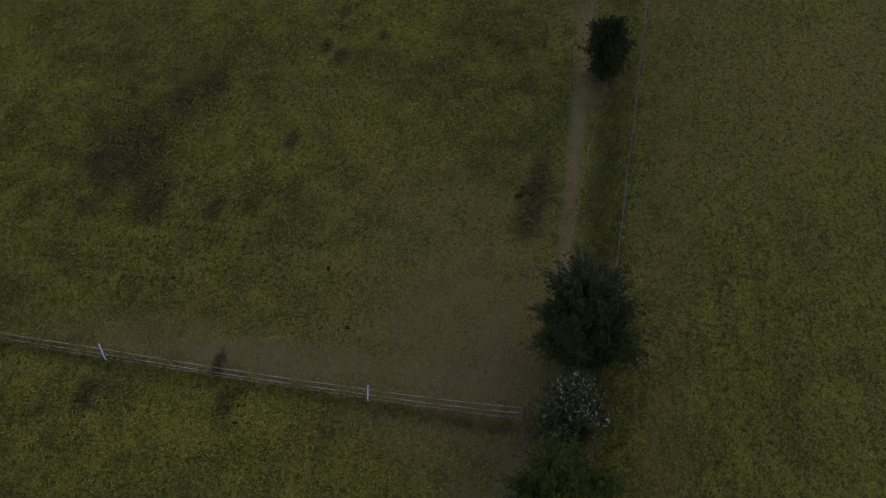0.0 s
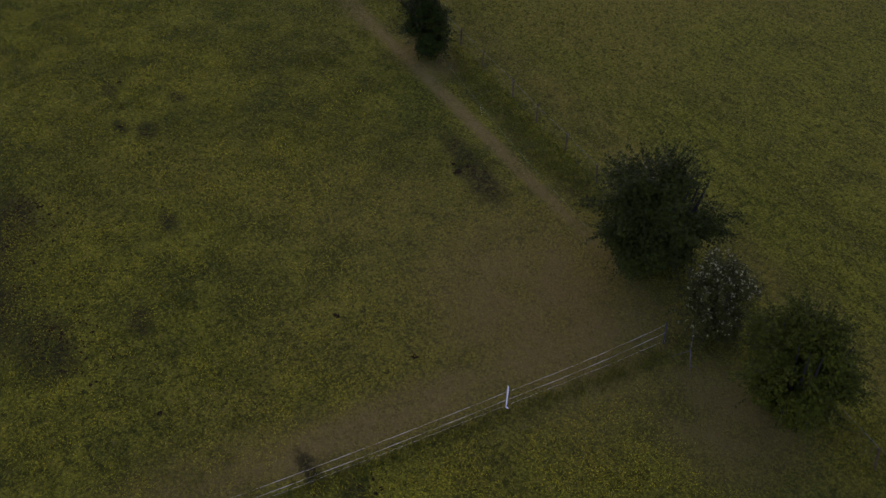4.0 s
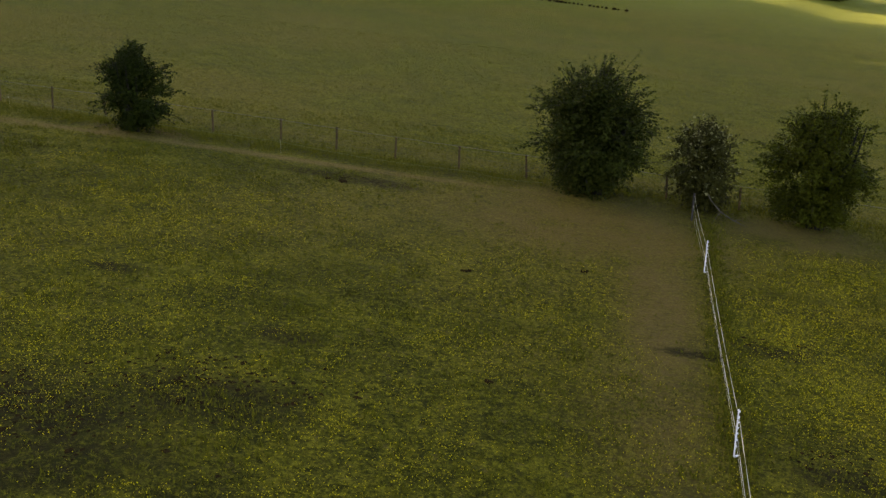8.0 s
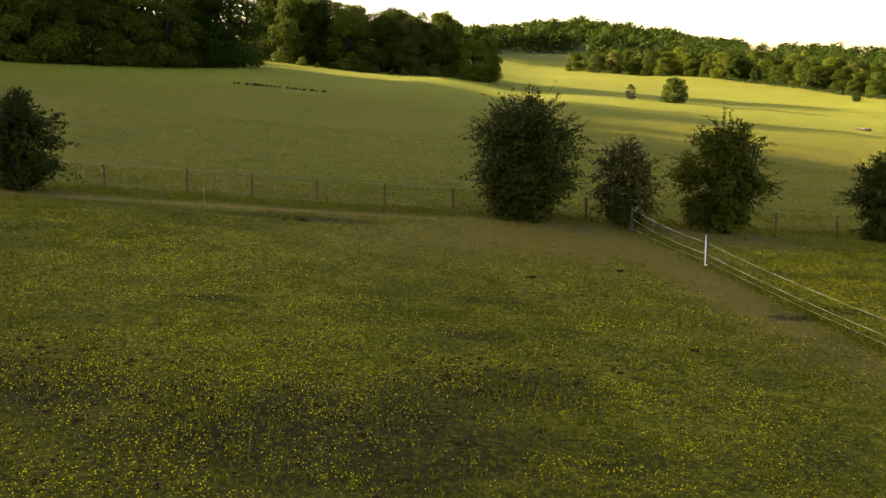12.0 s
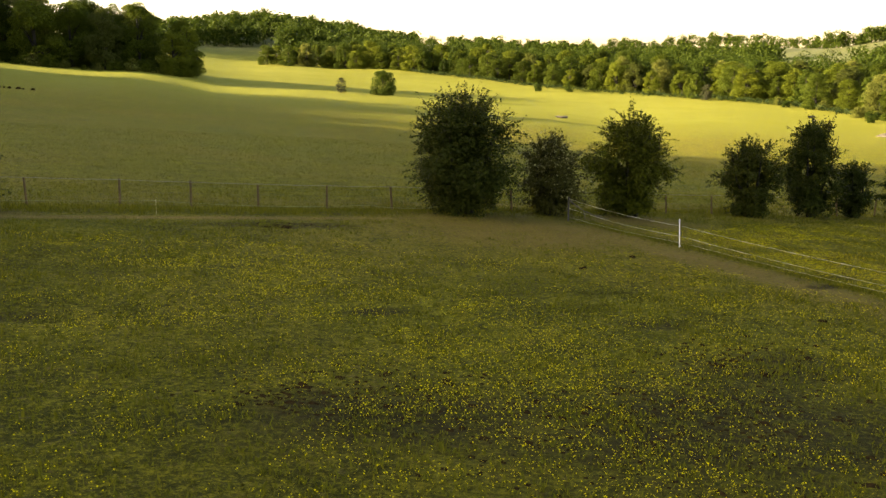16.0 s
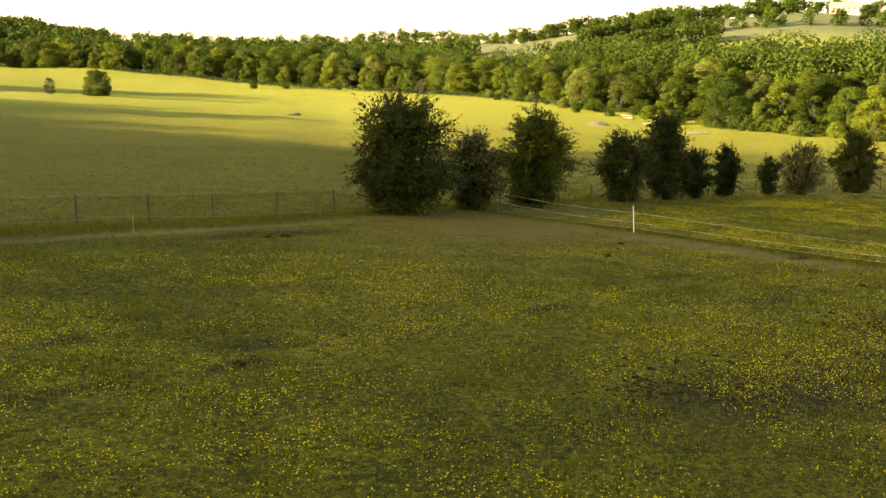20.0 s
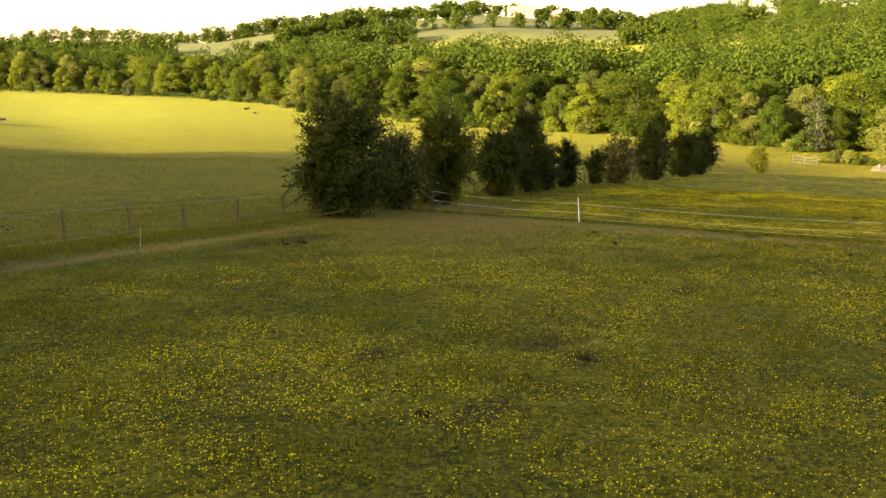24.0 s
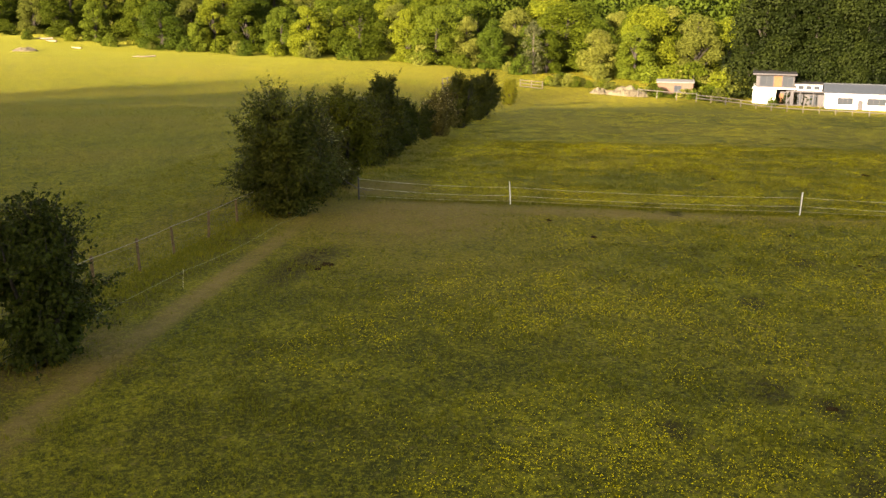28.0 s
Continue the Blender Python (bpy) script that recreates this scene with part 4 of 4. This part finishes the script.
def bungalow():
    m = facing(104.67, 177, 4, -0.3) @ Matrix.Diagonal((0.82, 0.82, 0.82, 1))
    h = base("bungalow", m, "long white bungalow with a blue-grey low roof", "house")
    part("wall", box(0, 19, 0, 7, -0.6, 3.5), RENDER_W, h)
    bm = bmesh.new()
    vs = [bm.verts.new(p) for p in ((-0.4, -0.5, 3.45), (19.4, -0.5, 3.45), (19.4, 7.5, 3.45), (-0.4, 7.5, 3.45), (-0.4, 3.5, 5.1), (19.4, 3.5, 5.1), (-0.4, -0.5, 3.62), (19.4, -0.5, 3.62), (19.4, 7.5, 3.62), (-0.4, 7.5, 3.62))]
    for f in ((0, 1, 2, 3), (0, 6, 7, 1), (2, 8, 9, 3), (6, 4, 5, 7), (4, 9, 8, 5), (0, 3, 9, 4, 6), (1, 7, 5, 8, 2)):
        bm.faces.new([vs[i] for i in f])
    bmesh.ops.recalc_face_normals(bm, faces=bm.faces[:])
    part("roof", bm, SLATE, h, "blue-grey sheet roof")
    part("ridge_cap", box(-0.4, 19.4, 3.3, 3.7, 5.06, 5.16), SLATE, h)
    for x0, x1 in ((2.4, 5.2), (8.0, 11.4), (13.2, 14.4), (15.6, 18.0)):
        window(h, x0, x1, 1.35, 2.6, 0, 2)
    part("door", box(6.2, 7.2, -0.05, 0.02, -0.3, 2.2, 0.01), TRIM_AND_SHADE, h)
    part("gutter", box(-0.4, 19.4, -0.62, -0.5, 3.4, 3.5), RENDER_W, h)


def brick_shed():
    m = facing(95.64, 179, 0, -0.1) @ Matrix.Diagonal((0.82, 0.82, 0.82, 1))
    h = base("brick_shed", m, "red brick outbuilding with a pale flat roof", "shed")
    part("wall", box(0, 7.5, 0, 5, -0.6, 2.75), BRICK, h)
    part("roof", box(-0.3, 7.8, -0.4, 5.3, 2.75, 2.95, 0.03), FELT, h, "pale felted flat roof")
    window(h, 3.6, 5.0, 0.9, 2.1, 0, 1)
    part("door", box(5.6, 6.6, -0.05, 0.02, -0.3, 2.1, 0.01), TIMBER, h)


def heap(name, bearing, d, wide, deep, tall, mat, label, seed, turn=0):
    """A lumpy mound of stones or soil."""
    rng = np.random.default_rng(seed)
    vs, fs = [], []
    nx, ny = 34, 16
    for j in range(ny + 1):
        for i in range(nx + 1):
            u, v = 2 * i / nx - 1, 2 * j / ny - 1
            r = math.hypot(u, v)
            z = tall * max(0, 1 - r * r) ** 0.8 * (0.75 + 0.5 * noise.noise((u * 3 + seed, v * 3, 0))) + (0.12 * tall * rng.random() if r < 0.95 else 0)
            vs.append((u * wide / 2, v * deep / 2, z - (0.3 if r > 0.96 else 0)))
    for j in range(ny):
        for i in range(nx):
            a = j * (nx + 1) + i
            fs.append((a, a + 1, a + nx + 2, a + nx + 1))
    ob = new(name, mesh_of(name, vs, fs, [mat]))
    ob.matrix_basis = facing(bearing, d, turn, 0)
    tagged(ob, label, "heap")


def rail_fence(name, a0, d0, a1, d1, label, rails=2, tall=1.2, step=2.4, mat=None):
    (x0, y0), (x1, y1) = seen_from_path(a0, d0), seen_from_path(a1, d1)
    n = max(2, int(math.hypot(x1 - x0, y1 - y0) / step))
    f = base(name, Matrix(), label, "fence")
    pts = [(x0 + (x1 - x0) * k / n, y0 + (y1 - y0) * k / n) for k in range(n + 1)]
    pts = [(x, y, height(x, y)) for x, y in pts]
    me = mesh_of("post", *tubes([[(0, 0, -0.3, 0.08), (0, 0, tall, 0.075)]], 6), [mat or TIMBER])
    for p in pts:
        part("post", me, None, f, at=pose(*p))
    for k in range(rails):
        h = tall * (0.9 - 0.4 * k)
        v, fs = tubes([[(x, y, z + h, 0.065) for x, y, z in pts]], 4)
        part("rail", mesh_of("rail", v, fs, [mat or TIMBER]), None, f)


modern_house()
porch_wing()
bungalow()
brick_shed()
heap("rubble", 93.87, 174, 8.6, 4.9, 1.6, RUBBLE, "pale heap of stones and dead branches on grass", 3)
heap("rubble", 92.35, 174, 3.3, 3.3, 1.0, RUBBLE, "small pale heap of stones and soil", 4)
for k in range(16):
    b_r = 94.38 + 0.33 * k
    x_, y_ = seen_from_path(b_r, 174.6 - 0.12 * k + 0.8 * math.sin(3 * k))
    plant("shrub", SHRUBS[(0, 2, 1)[k % 3]], x_, y_, (0.36 if 3 < k < 10 else 0.55) + 0.13 * math.sin(5 * k), 50 * k, "low green shrub along the paddock fence", "shrub", "shrubs along the paddock fence")
for k in range(10):
    x_, y_ = seen_from_path(89.48 + 0.38 * k, 183.8 + 0.8 * math.sin(4 * k))
    plant("shrub", SHRUBS[k % 2], x_, y_, 0.52 + 0.16 * math.sin(7 * k), 70 * k, "leafy shrub on the bank behind the rubble", "shrub", "shrubs on the bank")
# trees behind the houses, where near-black leaf colour stands for deep shade
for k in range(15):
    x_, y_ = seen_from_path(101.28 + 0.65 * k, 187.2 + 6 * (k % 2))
    plant("shade_dark_tree", SHADETREE[k % 2], x_, y_, 1.35 + 0.14 * math.sin(3 * k), 40 * k, "tree behind the houses, near black to stand for deep shade", "tree", "dark trees behind the houses")
for k in range(6):
    x_, y_ = seen_from_path(96.24 + 0.68 * k, 185.5 + 1.5 * math.sin(3 * k))
    plant("shrub", SHRUBS[k % 2], x_, y_, 1.25 + 0.25 * math.sin(4 * k), 60 * k, "tall bright shrub behind the brick shed", "shrub", "shrubs behind the shed")
plant("garden_bush", SHRUBS[2], *seen_from_path(101.94, 175.4), 0.46, 20, "clipped dark bush before the house", "bush")
rail_fence("paddock_fence", 97.83, 168, 108.65, 163, "grey post-and-rail fence before the houses", 2, 1.25, 2.4, RAILWOOD)
rail_fence("paddock_fence", 94.57, 172, 97.83, 168, "old grey posts beside the rubble heap", 1, 1.5, 3.0, RAILWOOD)
rail_fence("field_gate", 87.82, 180, 89.11, 178, "weathered grey timber gate at the field corner", 4, 1.4, 1.6)
rail_fence("hurdle_fence", 83.3, 166, 84.13, 172, "pale grey hurdles at the end of the bushes", 3, 2.0, 2.0)


def cottage(a, d, label, wide, turn):
    x, y, z = on_land(a, d)
    h = base("hill_house", pose(x, y, z, 0, 0, -a + turn), label, "house")
    part("wall", box(-wide / 2, wide / 2, 0, 8, -2, 6), STONEWALL, h)
    bm = bmesh.new()
    w = wide / 2 + 0.5
    vs = [bm.verts.new(p) for p in ((-w, -0.5, 6), (w, -0.5, 6), (w, 8.5, 6), (-w, 8.5, 6), (-w, 4, 10), (w, 4, 10))]
    for f in ((0, 1, 5, 4), (2, 3, 4, 5), (0, 4, 3), (1, 2, 5), (0, 3, 2, 1)):
        bm.faces.new([vs[i] for i in f])
    bmesh.ops.recalc_face_normals(bm, faces=bm.faces[:])
    part("roof", bm, TILE, h)
    for x0 in (-w + 0.5, w - 2.2):
        part("chimney", box(x0, x0 + 1.4, 3.3, 4.7, 8, 12), STONEWALL, h)
    for k in range(int(wide / 4)):
        xm = -wide / 2 + 2 + 4 * k
        for z0 in (1.2, 4.0):
            part("window", box(xm - 0.6, xm + 0.6, -0.06, 0.02, z0, z0 + 1.4), GLASS, h)


cottage(68.6, 890, "pale stone farmhouse with chimneys on the far hill", 22, 10)
cottage(70.5, 905, "small pale cottage on the far hill", 12, -20)


# ---------- small things in the grass ----------
def lump(name, x, y, size, seed, label, category):
    bm = bmesh.new()
    bmesh.ops.create_icosphere(bm, subdivisions=3, radius=size, matrix=Matrix.Diagonal((1.3, 0.9, 0.25, 1)))
    for v in bm.verts:
        v.co += v.normal * 0.6 * size * noise.noise(v.co * (2.2 / size) + Vector((seed, 0, 0)))
    ob = part(name, bm, DUNG, None, smooth=True, at=pose(x, y, height(x, y) + 0.01, 0, 0, 50 * seed))
    tagged(ob, label, category, "dung in the paddock")


for k, (x, y, s) in enumerate(((-17.4, -18.2, 0.13), (1.2, -21.5, 0.12), (-0.45, -14.1, 0.15), (-21.6, -17.25, 0.13), (-6.6, -5.35, 0.22), (-7.2, -5.25, 0.13), (2.9, -12.4, 0.14),
                               (-4.3, -24.8, 0.14), (-4.7, -24.0, 0.13), (20.5, -30, 0.25), (31, -16, 0.3), (17, -21, 0.2))):
    lump("dung", x, y, 0.75 * s, 200 + k, "small dark heap of dung in the grass", "dung")


def brash_row():
    rng = np.random.default_rng(77)
    lobes = []
    for x, y, dx, dy in along([(-13.0, 160), (5.0, 158.5)], 0.8):
        if rng.random() < 0.8:
            lobes.append((x, y + rng.normal(0, 0.3), height(x, y) + 0.12, rng.uniform(0.15, 0.40), 0.7))
    v, f = crown(rng, lobes, 1500, 0.3, 0.15, 0.4)
    ob = new("brash_row", mesh_of("brash_row", v, f, [DUNG]))
    tagged(ob, "low broken row of dark cut brash on the pasture", "brash")


brash_row()


def fallen_log(x, y, long, thick, turn, label, forks=2):
    """A barkless trunk lying in the grass, with the stubs of its limbs."""
    rng = np.random.default_rng(int(x))
    ob = base("fallen_log", pose(x, y, height(x, y), 0, 0, turn), label, "log")
    part("trunk", mesh_of("trunk", *tubes([[(-long / 2, 0, thick * 0.5, thick * 0.6), (0, 0.1 * long, thick * 0.5, thick * 0.5), (long / 2, 0, thick * 0.7, thick * 0.25)]], 8), [PALEWOOD]), None, ob)
    for k in range(forks):
        u = rng.uniform(-0.2, 0.4) * long
        part("limb_stub", mesh_of("limb_stub", *tubes([[(u, 0.06 * long, thick * 0.5, thick * 0.3), (u + 0.2 * long, 0.15 * long * (-1) ** k, thick * (1.1 + 0.2 * k), thick * 0.1)]], 6), [PALEWOOD]), None, ob)


for row in ((194.0, 142.0, 3.1, 0.51, 30, 'bleached stump of a fallen tree in the pasture', 3), (204.1, 115.8, 3.8, 0.42, 70, 'pale fallen trunk at the wood edge', 2), (175.6, 79.1, 5.1, 0.3, 120, 'thin pale trunk lying in the grass', 2), (134.0, 172.5, 3.0, 0.59, 150, 'pale log lying in the sunlit pasture', 2), (206.5, 153.7, 3.1, 0.51, 10, 'pale log near the wood edge', 1), (208.5, 119.8, 4.2, 0.42, 100, 'pale broken trunk near the wood edge', 2), (194.1, 104.0, 3.4, 0.38, 60, 'pale log in the grass', 1)):
    fallen_log(*row)
heap("brushwood", 60.5, 250, 6, 3, 1.0, RUBBLE, "brown heap of brushwood before the wood", 8)


def bare_soil(x, y):
    """How bare the ground is, from 0 to 1."""
    e = lambda cx, cy, rx, ry: max(0.0, 1.25 - math.hypot((x - cx) / rx, (y - cy) / ry))
    return min(1.0, max(e(3.2, -6, 6.2, 5.2), e(5.4, -12.5, 1.7, 8), e(-12, -2.75, 14, 0.75), e(10.5, -4, 3.2, 2.6), 0.5 * e(-2, -9, 9, 6.5)) * 1.6)


def sward():
    """Grass tufts and buttercups over the near pasture."""
    rng = np.random.default_rng(55)
    cs, hs = [], []
    while len(cs) < 130000:
        x, y = rng.uniform(-42, 36), rng.uniform(-46, 9)
        if y > -1 and rng.random() < 0.5:
            continue
        if rng.random() < bare_soil(x, y) * 0.93:
            continue
        cs.append((x, y))
        hs.append(0.025 + 0.06 * max(0, 0.5 + noise.noise((x * 0.5, y * 0.5, 4))))
    for k in range(30000):
        x, y = rng.uniform(-45, 75), 0.6 + 62 * rng.random() ** 1.3
        cs.append((x, y))
        hs.append(0.03 + 0.05 * max(0, 0.5 + noise.noise((x * 0.3, y * 0.6, 8))))
    for k in range(4500):
        x = rng.uniform(-30, 22)
        cs.append((x, rng.normal(-0.45, 0.55)))
        hs.append(0.10)
    for k in range(3000):
        s = rng.random()
        cs.append((6.9 - 2.4 * s + rng.normal(0.25, 0.22), -4 - 50 * s))
        hs.append(0.10)
    cs, hs = np.array(cs), np.array(hs)
    zs = np.array([height(x, y) for x, y in cs])
    n = len(cs)
    vs, blades = [], 3
    for k in range(blades):
        a = rng.uniform(0, 6.28, n)
        off = rng.normal(0, 0.05, (n, 2))
        w = rng.uniform(0.009, 0.022, n)
        lean = rng.normal(0, 0.035, (n, 2))
        bx, by = cs[:, 0] + off[:, 0], cs[:, 1] + off[:, 1]
        h = hs * rng.uniform(0.7, 1.5, n)
        dx, dy = w * np.cos(a), w * np.sin(a)
        p = [np.stack([bx - dx, by - dy, zs - 0.02], 1), np.stack([bx + dx, by + dy, zs - 0.02], 1),
             np.stack([bx + lean[:, 0] + dx * 0.3, by + lean[:, 1] + dy * 0.3, zs + h], 1), np.stack([bx + lean[:, 0] - dx * 0.3, by + lean[:, 1] - dy * 0.3, zs + h], 1)]
        vs.append(np.stack(p, 1).reshape(-1, 3))
    v = np.concatenate(vs)
    ob = new("grass", mesh_of("grass", v, np.arange(len(v)).reshape(-1, 4), [BLADES]))
    tagged(ob, "short grazed grass tufts, longer under the fences", "grass", kind="stuff")

    pts = []
    while len(pts) < 50000:
        if rng.random() < 0.8:
            x, y = rng.uniform(-44, 34), rng.uniform(-48, -5)
        else:
            x, y = 8 + 62 * rng.random() ** 1.4, rng.uniform(-70, -5)
        patch = noise.noise((x * 0.16, y * 0.16, 9)) + 1.1 * noise.noise((x * 0.8, y * 0.8, 2)) + 0.42
        patch -= 0.9 * max(0, (y + 12) / 8) if x < 6 else 0
        if rng.random() > patch or rng.random() < bare_soil(x, y):
            continue
        pts.append((x, y))
    pts = np.repeat(np.array(pts), 7, 0)
    pts += rng.normal(0, 0.24, pts.shape)
    n = len(pts)
    z = np.array([height(x, y) for x, y in pts]) + rng.uniform(0.03, 0.09, n)
    far = np.clip((np.hypot(pts[:, 0] + 5, pts[:, 1] + 15) - 25) / 60, 0, 1)
    v, f = leaves(rng, np.column_stack([pts, z]), np.tile((0, 0, 1.2), (n, 1)), 0.024, 0.019)
    c = np.repeat(np.column_stack([pts, z]), 4, 0)
    v = c + (v - c) * np.repeat(1 + 1.0 * far, 4)[:, None]
    ob = new("buttercups", mesh_of("buttercups", v, f, [FLOWER]))
    tagged(ob, "scattered yellow buttercups in the pasture", "flowers", kind="stuff")

    # darker rank tussocks that the grazing leaves
    ts = []
    while len(ts) < 2600:
        x, y = rng.uniform(-42, 44), rng.uniform(-48, -4)
        if noise.noise((x * 0.22, y * 0.22, 14)) + 0.8 * noise.noise((x * 0.9, y * 0.9, 5)) < 0.25 + 0.5 * rng.random() or rng.random() < bare_soil(x, y):
            continue
        ts.append((x, y))
    ts = np.repeat(np.array(ts), 16, 0)
    ts = ts + rng.normal(0, 1, ts.shape) * (0.22, 0.14)
    tz = np.array([height(x, y) for x, y in ts])
    n = len(ts)
    a, w, th = rng.uniform(0, 6.28, n), rng.uniform(0.012, 0.026, n), rng.uniform(0.02, 0.05, n)
    lean = rng.normal(0, 0.05, (n, 2))
    dx, dy = w * np.cos(a), w * np.sin(a)
    p = [np.stack([ts[:, 0] - dx, ts[:, 1] - dy, tz - 0.02], 1), np.stack([ts[:, 0] + dx, ts[:, 1] + dy, tz - 0.02], 1),
         np.stack([ts[:, 0] + lean[:, 0] + dx * 0.3, ts[:, 1] + lean[:, 1] + dy * 0.3, tz + th], 1), np.stack([ts[:, 0] + lean[:, 0] - dx * 0.3, ts[:, 1] + lean[:, 1] - dy * 0.3, tz + th], 1)]
    v = np.stack(p, 1).reshape(-1, 3)
    ob = new("tussocks", mesh_of("tussocks", v, np.arange(len(v)).reshape(-1, 4), [TUSSOCK]))
    tagged(ob, "dark rank grass tussocks scattered over the pasture", "grass", kind="stuff")

    # clods in the trodden places
    vs, fs, n0 = [], [], 0
    oct_v = np.array([(1, 0, 0), (-1, 0, 0), (0, 1, 0), (0, -1, 0), (0, 0, 0.7), (0, 0, -0.5)], float)
    oct_f = np.array([(0, 2, 4), (2, 1, 4), (1, 3, 4), (3, 0, 4), (2, 0, 5), (1, 2, 5), (3, 1, 5), (0, 3, 5)])
    for cx, cy, rx, ry, k in ((-8, -26, 3.2, 1.8, 420), (-11.5, -23.6, 2.0, 1.3, 200), (-4, -23.5, 2, 1, 160), (-13.2, -23.2, 1.2, 0.8, 80), (-5.8, -4.6, 1.9, 0.8, 60), (7.8, -16.3, 1.0, 0.5, 40), (-9.5, -29, 3, 1.5, 160), (8.2, -22.5, 1.2, 0.5, 50)):
        for i in range(k):
            x, y = rng.normal(cx, rx * 0.6), rng.normal(cy, ry * 0.6)
            s = rng.uniform(0.02, 0.06) if rng.random() < 0.9 else rng.uniform(0.06, 0.11)
            vs.append(oct_v * (s * rng.uniform(0.7, 1.4), s * rng.uniform(0.7, 1.4), s * 0.6) * rng.uniform(0.8, 1.2, (6, 3)) + (x, y, height(x, y)))
            fs.append(oct_f + n0)
            n0 += 6
    ob = new("soil_clods", mesh_of("soil_clods", np.concatenate(vs), np.concatenate(fs), [DUNG]))
    tagged(ob, "dark trodden clods of soil in the paddock", "soil", kind="stuff")


sward()
